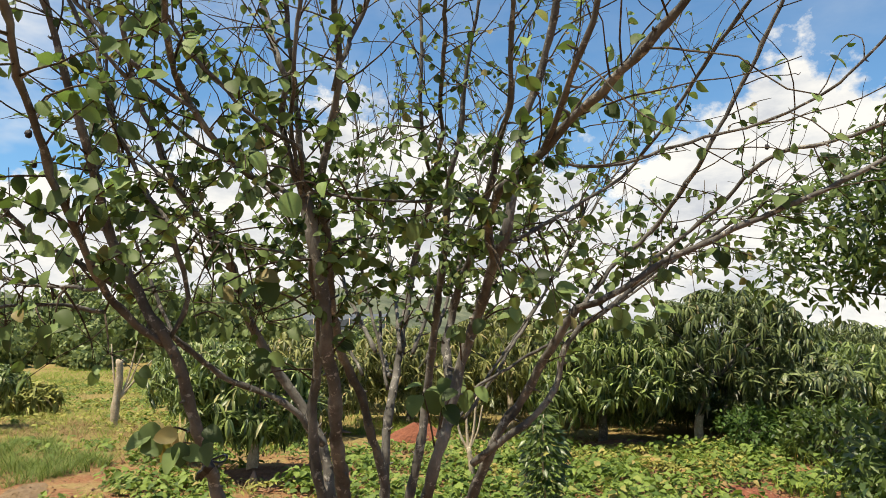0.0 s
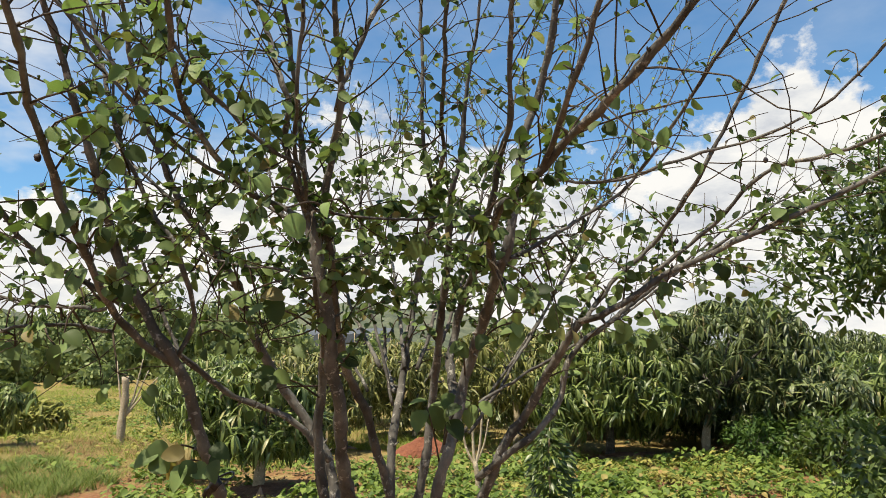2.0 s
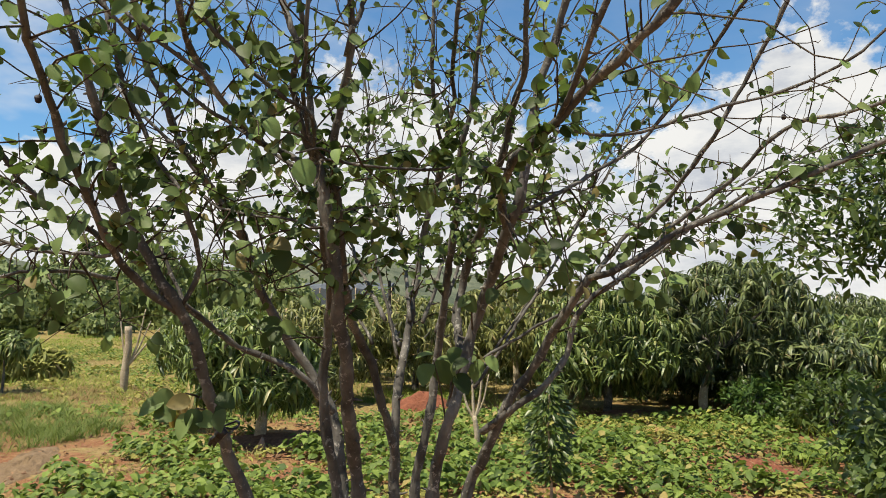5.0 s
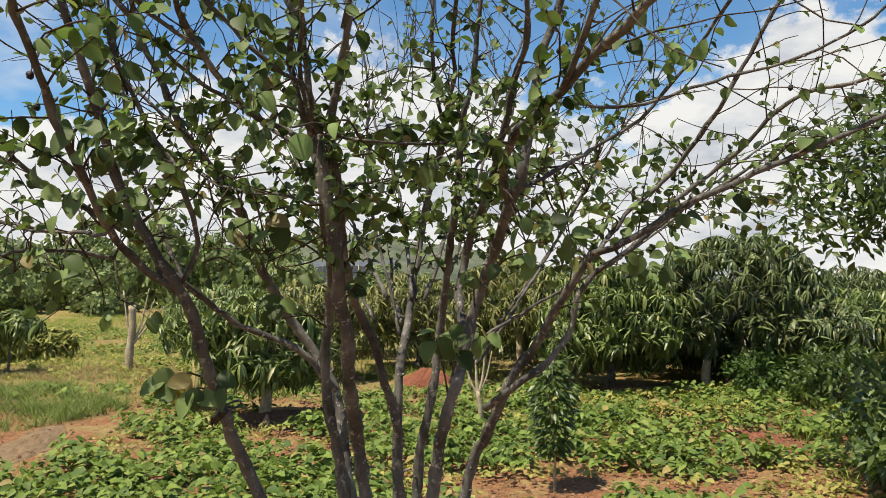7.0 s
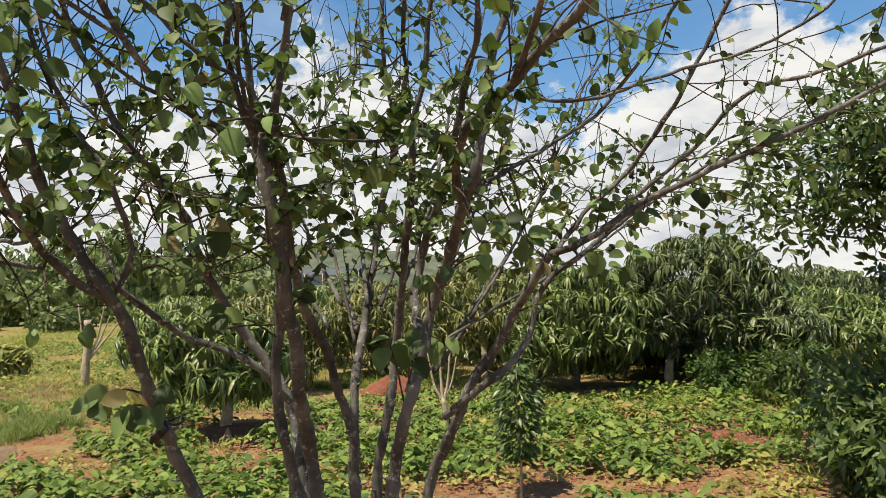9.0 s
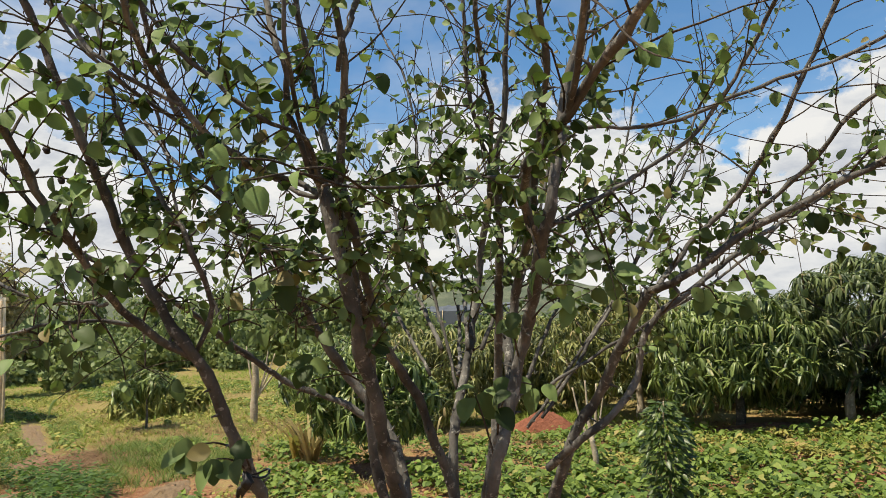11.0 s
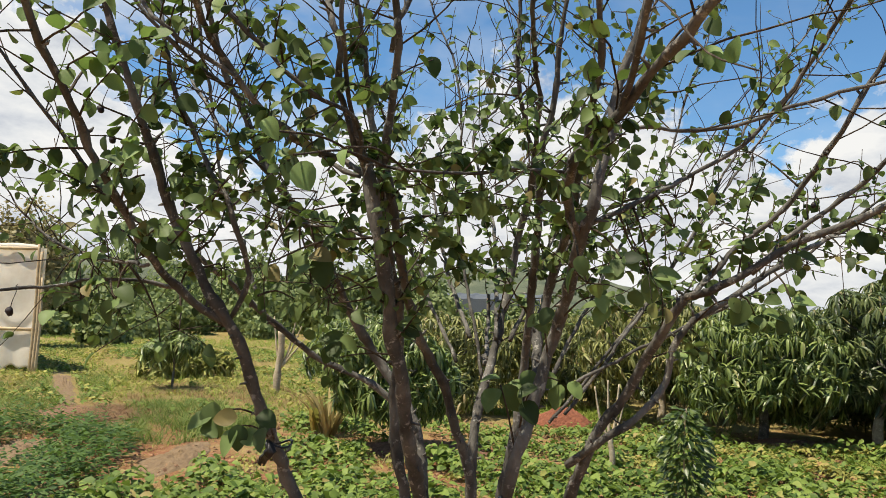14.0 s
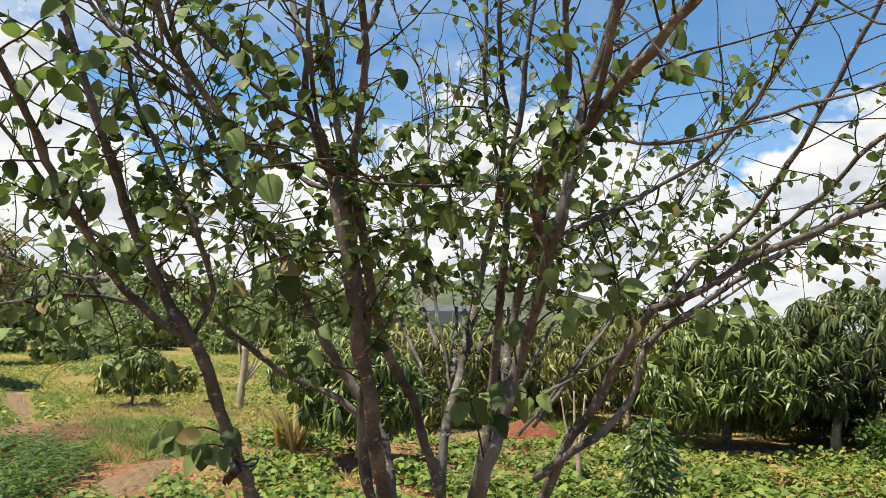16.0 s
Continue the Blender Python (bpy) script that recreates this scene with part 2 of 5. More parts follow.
def cloud_material():
    """Bright cumulus over the lower sky, clear where the sky behind shows."""
    n = Nodes("cumulus")
    pos = n.coords()
    sep = n.tree.nodes.new("ShaderNodeSeparateXYZ")
    n.link(pos, sep.inputs[0])
    side = n.math("MULTIPLY", n.math("ADD", sep.outputs[0], 2.4), 1 / 4.8)
    stops = ((0.0, 0.44), (0.10, 0.41), (0.13, 0.37), (0.155, 0.31), (0.185, 0.245), (0.25, 0.235), (0.30, 0.26), (0.35, 0.275), (0.41, 0.315), (0.455, 0.36), (0.485, 0.335), (0.53, 0.305), (0.60, 0.285), (0.64, 0.255), (0.69, 0.268), (0.725, 0.31), (0.755, 0.36), (0.775, 0.372), (0.80, 0.345), (0.835, 0.30), (0.86, 0.217), (0.90, 0.17), (1.0, 0.15))
    edge = n.ramp(side, *[(p, (h, h, h)) for p, h in stops])
    billow = n.noise(1.9, 7.0, 0.55, pos, (1, 1, 1.5))
    puff = n.noise(7.0, 6.0, 0.6, pos, (1, 1, 1.3))
    shape = n.math("ADD", n.math("MULTIPLY", billow, 0.22), n.math("MULTIPLY", puff, 0.20))
    height = n.math("MULTIPLY", sep.outputs[2], 1 / 3.0)
    cover = n.math("SUBTRACT", n.math("ADD", edge, shape), n.math("ADD", height, 0.21))
    body = n.ramp(cover, (0.0, (0, 0, 0)), (0.035, (1, 1, 1)))
    veil = n.ramp(n.noise(1.3, 5.0, 0.6, pos, (1, 1, 2.2)), (0.40, (0, 0, 0)), (0.70, (1, 1, 1)))
    veil = n.math("MULTIPLY", veil, n.ramp(side, (0.16, (0.95, 0.95, 0.95)), (0.36, (0.35, 0.35, 0.35)), (0.55, (0.15, 0.15, 0.15))))
    alpha = n.math("MAXIMUM", body, veil)
    shade = n.noise(3.1, 6.0, 0.6, pos, (1, 1, 2.4))
    col = n.ramp(shade, (0.33, (0.60, 0.66, 0.78)), (0.46, (0.80, 0.85, 0.93)), (0.60, (0.97, 1.0, 1.04)))
    glow = n.node("ShaderNodeEmission", Strength=0.60)
    n.link(col, glow.inputs[0])
    clear = n.node("ShaderNodeBsdfTransparent")
    m = n.tree.nodes.new("ShaderNodeMixShader")
    n.link(alpha, m.inputs[0])
    n.link(clear.outputs[0], m.inputs[1])
    n.link(glow.outputs[0], m.inputs[2])
    n.link(m.outputs[0], n.out.inputs[0])
    return n.mat


M_CLOUD = cloud_material()

# ---- building tools ----
rng = np.random.default_rng(11)
BASE = {}


def mesh_of(name, V, F, smooth=True):
    me = bpy.data.meshes.new(name)
    me.from_pydata(np.asarray(V, float).tolist(), [], F.tolist() if isinstance(F, np.ndarray) else F)
    if smooth:
        me.polygons.foreach_set("use_smooth", [True] * len(me.polygons))
    me.update()
    return me


def thing(name, base, label, category, group="", kind=""):
    ob = new(name)
    ob.empty_display_size = 0.1
    ob.location = base
    BASE[ob.name] = np.array(base, float)
    return tagged(ob, label, category, group, kind)


def part(name, geo, material, parent, label="", kind="", smooth=True):
    """geo: vertices in the world and faces; linked as one mesh under a thing or a part."""
    base = BASE[parent.name]
    ob = new(name, mesh_of(name, np.asarray(geo[0]) - base, geo[1], smooth))
    ob.data.materials.append(material)
    ob.parent = parent
    BASE[ob.name] = base
    return tagged(ob, label, kind=kind)


def solo(name, geo, material, label, category, kind="", group="", smooth=True):
    ob = new(name, mesh_of(name, geo[0], geo[1], smooth))
    ob.data.materials.append(material)
    return tagged(ob, label, category, group, kind)


def join(geos):
    V, F, k = [], [], 0
    for v, f in geos:
        V.append(np.asarray(v, float))
        F += [[i + k for i in face] for face in (f.tolist() if isinstance(f, np.ndarray) else f)]
        k += len(v)
    return np.concatenate(V), F


def spline(points, step):
    """Catmull-Rom through the points, about one sample a step."""
    P = np.asarray(points, float)
    Q = np.vstack([2 * P[0] - P[1], P, 2 * P[-1] - P[-2]])
    out = []
    for i in range(len(P) - 1):
        a, b, c, d = Q[i : i + 4]
        k = max(2, int(np.linalg.norm(c - b) / step))
        for u in np.arange(k) / k:
            out.append(0.5 * (2 * b + (c - a) * u + (2 * a - 5 * b + 4 * c - d) * u * u + (3 * b - a - 3 * c + d) * u**3))
    out.append(P[-1])
    return np.array(out)


def tube(path, radii, sides=8, knot=0.0):
    """A closed round limb along the path, with swellings."""
    path, radii = np.asarray(path, float), np.asarray(radii, float)
    n = len(path)
    tan = np.gradient(path, axis=0)
    tan /= np.linalg.norm(tan, axis=1)[:, None] + 1e-9
    ref = np.array([0.3, 0.9, 0.2]) if abs(tan[0][1]) < 0.8 else np.array([1.0, 0.1, 0.0])
    s = np.cross(tan, ref)
    s /= np.linalg.norm(s, axis=1)[:, None] + 1e-9
    u = np.cross(s, tan)
    ang = np.arange(sides) * 2 * np.pi / sides
    r = radii[:, None] * (1 + knot * rng.normal(0, 1, (n, sides)) + knot * 1.4 * np.sin(np.arange(n) * 1.3 + rng.uniform(0, 6))[:, None])
    V = path[:, None] + (s[:, None] * np.cos(ang)[None, :, None] + u[:, None] * np.sin(ang)[None, :, None]) * r[..., None]
    V = np.concatenate([V.reshape(-1, 3), path[:1], path[-1:]])
    F = []
    for i in range(n - 1):
        for j in range(sides):
            k = (j + 1) % sides
            F.append([i * sides + j, i * sides + k, (i + 1) * sides + k, (i + 1) * sides + j])
    for j in range(sides):
        k = (j + 1) % sides
        F.append([k, j, n * sides])
        F.append([(n - 1) * sides + j, (n - 1) * sides + k, n * sides + 1])
    return V, F


def taper(path, r0, r1):
    s = np.r_[0, np.cumsum(np.linalg.norm(np.diff(path, axis=0), axis=1))]
    return r0 + (r1 - r0) * s / s[-1]


def blade(rows, halves, lift, droop, midrib=True):
    """A leaf of unit length along +x: rows along it, half widths, edge lift and droop."""
    V, F = [], []
    w = 3 if midrib else 2
    for u, h in zip(rows, halves):
        z = -droop * u * u
        if midrib:
            V += [(u, h, z + lift * h), (u, 0, z), (u, -h, z + lift * h)]
        else:
            V += [(u, h, z), (u, -h, z)]
    for i in range(len(rows) - 1):
        for j in range(w - 1):
            a = i * w + j
            F.append((a, a + w, a + w + 1, a + 1))
    return np.array(V, float), np.array(F)


ROUND_LEAF = blade((0, 0.08, 0.25, 0.48, 0.72, 0.91, 1.0), (0.03, 0.22, 0.36, 0.39, 0.31, 0.15, 0.015), 0.35, 0.26)
LONG_LEAF = blade((0, 0.25, 0.52, 0.78, 1.0), (0.03, 0.10, 0.125, 0.09, 0.006), 0.35, 1.2)
LANCE_LEAF = blade((0, 0.42, 1.0), (0.03, 0.21, 0.01), 0.3, 0.18)
FLAT_LEAF = blade((0, 0.45, 1.0), (0.04, 0.21, 0.01), 0, 0.18, False)
GRASS_BLADE = blade((0, 0.5, 1.0), (0.022, 0.016, 0.002), 0, 0.45, False)
CLUMP_LEAF = blade((0, 0.5, 1.0), (0.10, 0.34, 0.05), 0, 0.2, False)


def frames_for(along, up):
    """Leaf frames: x along, z near up."""
    x = along / (np.linalg.norm(along, axis=1)[:, None] + 1e-9)
    y = np.cross(up, x)
    y /= np.linalg.norm(y, axis=1)[:, None] + 1e-9
    return np.stack([x, y, np.cross(x, y)], 2)


def scatter(leaf, origins, along, up, sizes):
    """Many leaves as one mesh."""
    V, F = leaf
    M = frames_for(along, up) * np.asarray(sizes)[:, None, None]
    W = np.einsum("nij,vj->nvi", M, V) + origins[:, None]
    k = np.arange(len(origins))[:, None, None] * len(V)
    return W.reshape(-1, 3), (F[None] + k).reshape(-1, F.shape[1])


def random_dirs(n):
    d = rng.normal(0, 1, (n, 3))
    return d / np.linalg.norm(d, axis=1)[:, None]


# ---- ground, hill, clouds ----
def ground_height(x, y):
    return 0.02 * np.sin(x * 1.3 + 0.7) * np.sin(y * 0.9) + 0.012 * np.sin(x * 3.1) * np.cos(y * 2.7)


def rise(x, y):
    """The farther field climbs a little towards the woods."""
    return 0.75 * np.clip((y - 17) / 45, 0, 1) * np.clip((-1 - x) / 10, 0, 1)


def build_ground():
    s = np.linspace(-1, 1, 181)
    g = np.sign(s) * (np.abs(s) ** 4.2 * 2900 + np.abs(s) * 22)
    X, Y = np.meshgrid(g, g + 8)
    near = np.clip(1 - (np.hypot(X, Y - 8) - 25) / 20, 0, 1)
    V = np.stack([X, Y, ground_height(X, Y) * near + rise(X, Y)], 2).reshape(-1, 3)
    n = len(s)
    i = (np.arange(n - 1)[:, None] * n + np.arange(n - 1)[None]).reshape(-1)
    F = np.stack([i, i + 1, i + n + 1, i + n], 1)
    return solo("ground", (V, F), M_SOIL, "red-brown farm soil with dry litter and sparse green cover", "ground", "structure")


build_ground()


def build_hill():
    az = np.radians(np.linspace(-62, 62, 150))
    top = np.interp(np.degrees(az), (-62, -46, -38, -31, -25, -15, -7, -2, 4, 12, 22, 35, 62), (40, 60, 63, 57, 54, 56, 67, 62, 46, 26, 16, 12, 8))
    top = top + 3.0 * np.sin(az * 31) + 1.8 * np.sin(az * 67 + 1) + 0.9 * np.sin(az * 143)
    rows = []
    for k, (r, h) in enumerate(((560, -1), (600, 0.22), (650, 0.52), (700, 0.80), (740, 0.96), (770, 1.0), (840, 0.9), (1000, -0.02))):
        wob = 1 + 0.03 * np.sin(az * 23) + 0.008 * np.sin(az * 59 + 0.5 * k)
        rows.append(np.stack([np.sin(az) * r * wob, np.cos(az) * r * wob, top * h if h > 0 else np.full_like(az, h)], 1))
    V = np.concatenate(rows)
    m = len(az)
    F = [[k * m + j, k * m + j + 1, (k + 1) * m + j + 1, (k + 1) * m + j] for k in range(len(rows) - 1) for j in range(m - 1)]
    return solo("hill", (V, F), M_HILL, "long wooded hill ridge, hazy green, far behind the orchard", "hill", "structure")


build_hill()


def build_clouds():
    # full ring: the unseen glowing clouds behind are added to whiten the skylight
    az = np.radians(np.linspace(-180, 180, 91))
    el = np.radians(np.linspace(-2, 56, 17))
    V = np.array([(math.sin(a) * math.cos(e), math.cos(a) * math.cos(e), math.sin(e)) for e in el for a in az]) * 3.0
    m = len(az)
    F = [[k * m + j, k * m + j + 1, (k + 1) * m + j + 1, (k + 1) * m + j] for k in range(len(el) - 1) for j in range(m - 1)]
    ob = solo("backdrop", (V, F), M_CLOUD, "white cumulus clouds over a blue sky", "sky", "structure")
    ob.scale = (1000, 1000, 1000)
    return ob


build_clouds()


# ---- the pruned fruit tree in front ----
TREE = np.array((-0.12, 2.15, 0.0))
tree = thing("fruit_tree", TREE, "leafy many-stemmed pruned fruit tree with grey-brown bark, in the field", "tree")


def build_trunk():
    path = spline([(-0.13, 2.17, -0.08), (-0.12, 2.15, 0.10), (-0.12, 2.14, 0.28), (-0.12, 2.13, 0.44)], 0.04)
    r = np.interp(path[:, 2], (-0.08, 0.05, 0.2, 0.46), (0.17, 0.135, 0.11, 0.07))
    return part("trunk", tube(path, r, 14, 0.05), M_BARK, tree)


build_trunk()
twig_geos, leaf_sites, stems = [], [], []


def leafy_twig(start, direction, length, r0=0.0028, leaves=7, size=0.055, droop=0.12):
    """A thin crooked shoot with alternate leaves."""
    d = direction / np.linalg.norm(direction)
    n = max(4, int(length / 0.05))
    p, pts_ = np.array(start, float), [np.array(start, float)]
    for i in range(n):
        d = d + rng.normal(0, 0.15, 3) + np.array((0, 0, 0.02 - droop * 0.25))
        d /= np.linalg.norm(d)
        p = p + d * length / n
        pts_.append(p)
    path = np.array(pts_)
    twig_geos.append(tube(path, np.linspace(r0, 0.0009, len(path)), 5, 0.06))
    for k in range(leaves):
        u = rng.uniform(0.12, 1.0) * (len(path) - 1)
        i = min(int(u), len(path) - 2)
        q = path[i] + (path[i + 1] - path[i]) * (u - i)
        out = rng.normal(0, 1, 3)
        out -= d * (out @ d) * 0.7
        along = out / np.linalg.norm(out) + d * 0.5 + np.array((0, 0, -0.45))
        leaf_sites.append((q, along, rng.normal(0, 0.75, 3) + np.array((-0.1, -0.3, 0.8)), size * rng.uniform(0.45, 1.15)))


def limb(points, r0, r1, label="", bare=0.35, every=0.047, leaves=16, size=0.031, length=0.3, extend=0.6, low=1.45):
    """A limb of the tree: a tapering crooked stem, with shoots along its upper part."""
    P = [np.array(p) for p in points]
    if extend:
        d = P[-1] - P[-2]
        d = d / np.linalg.norm(d)
        P.append(P[-1] + d * extend * 0.5 + np.array((0, 0, 0.02)))
        P.append(P[-1] + d * extend * 0.5 + np.array((0, 0, 0.05)))
    path = spline(P, 0.026)
    wobble = np.cumsum(rng.normal(0, 0.0020, (len(path), 3)), axis=0)
    path = path + wobble - np.linspace(0, 1, len(path))[:, None] * wobble[-1]
    radii = taper(path, r0, r1)
    if extend:
        tail = np.linspace(1, 0, len(path))
        radii = np.minimum(radii, 0.0015 + r1 * 3.2 * tail)
    s = np.r_[0, np.cumsum(np.linalg.norm(np.diff(path, axis=0), axis=1))]
    # swollen nodes, and the short spurs that grow on them
    shape = [None]
    swell = np.ones(len(path))
    at = rng.uniform(0.02, 0.06)
    while at < s[-1]:
        i = min(np.searchsorted(s, at), len(path) - 1)
        swell += rng.uniform(0.08, 0.30) * np.exp(-(((s - at) / 0.016) ** 2))
        tan = path[min(i + 1, len(path) - 1)] - path[max(i - 1, 0)]
        tan /= np.linalg.norm(tan) + 1e-9
        out = rng.normal(0, 1, 3)
        out -= tan * (out @ tan)
        out /= np.linalg.norm(out)
        long = 0.005 + 0.022 * rng.random() ** 2
        foot, r = path[i] + out * radii[i] * 0.5, min(0.0032, radii[i] * 0.4)
        tip = path[i] + out * (radii[i] + long) + tan * long * rng.uniform(0.1, 0.8)
        shape.append(tube(np.array([foot, (foot + tip) / 2 + rng.normal(0, 0.002, 3), tip]), [r * 1.3, r, r * 0.45], 5, 0.08))
        at += rng.uniform(0.03, 0.10)
    shape[0] = tube(path, 0.83 * radii * swell, 11, 0.045)
    ob = part("limb", join(shape), M_BARK, tree, label)
    stems.append((ob, path))
    at = max(bare * s[-1], 0.02)
    while at < s[-1]:
        i = min(np.searchsorted(s, at), len(path) - 1)
        p = path[i]
        if p[2] > low:
            tan = path[min(i + 1, len(path) - 1)] - path[max(i - 1, 0)]
            tan /= np.linalg.norm(tan) + 1e-9
            out = rng.normal(0, 1, 3)
            out -= tan * (out @ tan)
            d = tan * rng.uniform(0.2, 0.9) + out / np.linalg.norm(out) * rng.uniform(0.5, 1.0) + np.array((0, 0, 0.2))
            high = p[2] > 2.05
            outer = 0.78 if p[0] > 0.62 else 0.35 if p[0] < -0.70 and p[2] > 1.62 else 1.0
            thin = 0.25 if p[2] > 2.45 + 0.35 * (p[1] - 1.6) else 0.3 if p[1] < 1.3 and p[0] > 0.2 else 1.0
            leafy_twig(p, d, length * rng.uniform(0.45, 1.35), 0.0013 + 0.09 * radii[i], max(1, int(leaves * outer * thin * (0.65 if p[2] > 1.82 and abs(p[0]) > 0.45 else 1.25 if 1.45 < p[2] < 1.95 else 0.75) * rng.uniform(0.4, 1.5) * (0.45 if high else 1))), size * (0.8 if high else 1))
        at += every * rng.uniform(0.6, 1.5)
    return ob


# the stems that spring from the trunk, and their upper forks
limb([(-0.16, 2.10, 0.25), (-0.34, 1.96, 0.66), (-0.49, 1.83, 1.08), (-0.53, 1.75, 1.25), (-0.55, 1.67, 1.36), (-0.57, 1.57, 1.51), (-0.61, 1.53, 1.59), (-0.67, 1.50, 1.72), (-0.69, 1.46, 1.80), (-0.69, 1.37, 1.92), (-0.70, 1.33, 1.99), (-0.72, 1.28, 2.10)], 0.0215, 0.0080, bare=0.55, every=0.055)
limb([(-0.57, 1.56, 1.52), (-0.63, 1.43, 1.60), (-0.64, 1.32, 1.68), (-0.64, 1.25, 1.75), (-0.65, 1.20, 1.81), (-0.65, 1.14, 1.87), (-0.64, 1.06, 1.93), (-0.62, 1.00, 1.97)], 0.0096, 0.0048, bare=0.15, every=0.05, extend=0.5)
limb([(-0.35, 2.40, 1.20), (-0.44, 2.33, 1.33), (-0.53, 2.32, 1.38), (-0.65, 2.28, 1.43), (-0.76, 2.15, 1.55), (-0.89, 1.98, 1.70), (-1.03, 1.80, 1.82), (-1.07, 1.71, 1.91)], 0.0118, 0.0048, bare=0.4)
limb([(-0.17, 2.20, 0.25), (-0.25, 2.32, 0.60), (-0.31, 2.42, 0.95), (-0.35, 2.46, 1.18), (-0.46, 2.49, 1.36), (-0.53, 2.47, 1.47), (-0.59, 2.33, 1.65), (-0.59, 2.17, 1.76), (-0.65, 2.02, 1.89), (-0.71, 2.01, 1.98), (-0.77, 1.96, 2.13), (-0.79, 1.90, 2.22), (-0.78, 1.79, 2.34)], 0.0245, 0.0090, bare=0.5)
limb([(-0.57, 1.57, 1.53), (-0.53, 1.56, 1.62), (-0.55, 1.50, 1.75), (-0.62, 1.52, 1.84), (-0.66, 1.51, 1.93), (-0.68, 1.47, 1.99), (-0.70, 1.46, 2.09), (-0.74, 1.48, 2.20)], 0.0062, 0.0038, bare=0.2, every=0.05)
limb([(-0.62, 2.08, 1.84), (-0.67, 1.88, 1.94), (-0.72, 1.88, 1.98), (-0.78, 1.88, 2.04), (-0.90, 2.01, 2.14)], 0.0062, 0.0040, bare=0.15)
limb([(-0.15, 2.05, 0.25), (-0.19, 1.98, 0.70), (-0.22, 1.92, 1.06), (-0.23, 1.85, 1.18), (-0.23, 1.75, 1.30), (-0.23, 1.68, 1.41), (-0.24, 1.63, 1.50), (-0.24, 1.60, 1.57), (-0.25, 1.56, 1.66), (-0.26, 1.55, 1.75), (-0.28, 1.56, 1.86)], 0.0230, 0.0160, "thick stem cut off square at its top", extend=0, bare=0.62, every=0.05, length=0.2)
limb([(-0.28, 1.57, 1.83), (-0.36, 1.62, 1.88), (-0.40, 1.46, 1.89), (-0.41, 1.35, 1.91), (-0.43, 1.31, 1.94), (-0.45, 1.27, 1.98), (-0.45, 1.19, 2.01), (-0.44, 1.14, 2.04)], 0.0078, 0.0046, bare=0.12, every=0.05)
limb([(-0.43, 1.29, 1.95), (-0.47, 1.25, 1.97), (-0.50, 1.21, 1.99), (-0.52, 1.18, 2.01), (-0.57, 1.19, 2.06)], 0.0046, 0.0030, bare=0.1)
limb([(-0.29, 1.56, 1.83), (-0.36, 1.58, 1.86), (-0.48, 1.66, 1.95), (-0.55, 1.58, 1.99), (-0.57, 1.41, 2.01), (-0.59, 1.32, 2.04), (-0.64, 1.29, 2.11)], 0.0055, 0.0034, bare=0.12, every=0.05)
limb([(-0.28, 1.55, 1.85), (-0.27, 1.44, 1.91), (-0.31, 1.34, 1.93), (-0.36, 1.32, 1.97), (-0.40, 1.30, 2.01), (-0.43, 1.27, 2.04), (-0.46, 1.25, 2.09)], 0.0052, 0.0033, bare=0.12, every=0.05)
limb([(-0.16, 2.15, 0.30), (-0.25, 2.13, 0.70), (-0.30, 2.10, 1.02), (-0.31, 2.06, 1.14), (-0.32, 2.04, 1.24), (-0.32, 2.02, 1.36), (-0.30, 1.96, 1.52), (-0.29, 1.84, 1.66), (-0.28, 1.72, 1.82), (-0.30, 1.66, 2.02), (-0.31, 1.60, 2.16)], 0.0225, 0.0070, bare=0.5, every=0.05)
limb([(-0.13, 2.14, 0.28), (-0.14, 2.14, 0.70), (-0.14, 2.13, 1.02), (-0.14, 2.10, 1.14), (-0.18, 2.02, 1.33), (-0.22, 1.94, 1.45), (-0.24, 1.82, 1.55), (-0.24, 1.67, 1.70), (-0.24, 1.60, 1.79), (-0.24, 1.55, 1.88), (-0.22, 1.50, 1.97), (-0.19, 1.42, 2.08), (-0.19, 1.37, 2.15)], 0.0165, 0.0078, bare=0.6, every=0.05)
limb([(-0.20, 1.44, 2.04), (-0.18, 1.42, 2.09), (-0.17, 1.44, 2.14), (-0.15, 1.44, 2.18)], 0.0062, 0.0048, bare=0.1)
limb([(-0.12, 2.16, 0.30), (-0.13, 2.15, 0.75), (-0.14, 2.16, 1.14), (-0.14, 2.19, 1.27), (-0.13, 2.29, 1.40), (-0.11, 2.43, 1.55), (-0.09, 2.49, 1.65), (-0.06, 2.50, 1.81), (-0.02, 2.43, 1.96), (0.01, 2.30, 2.05)], 0.0185, 0.0120, extend=0, bare=0.6, every=0.06)
limb([(0.01, 2.30, 2.04), (-0.02, 2.18, 2.16), (-0.03, 2.12, 2.27), (-0.03, 2.11, 2.37), (-0.03, 2.10, 2.50)], 0.0075, 0.0045, bare=0.1)
limb([(0.01, 2.30, 2.04), (0.03, 2.10, 2.13), (0.03, 1.95, 2.21), (0.03, 1.80, 2.25), (0.04, 1.72, 2.32)], 0.0080, 0.0045, bare=0.1)
limb([(-0.10, 2.19, 0.28), (-0.10, 2.24, 0.66), (-0.09, 2.27, 0.99), (-0.07, 2.25, 1.12), (-0.04, 2.26, 1.25), (-0.02, 2.25, 1.38), (0.00, 2.19, 1.52), (0.01, 2.14, 1.61), (0.03, 2.06, 1.73), (0.04, 1.99, 1.85), (0.05, 1.93, 1.96), (0.08, 1.90, 2.12)], 0.0205, 0.0075, bare=0.5, every=0.055)
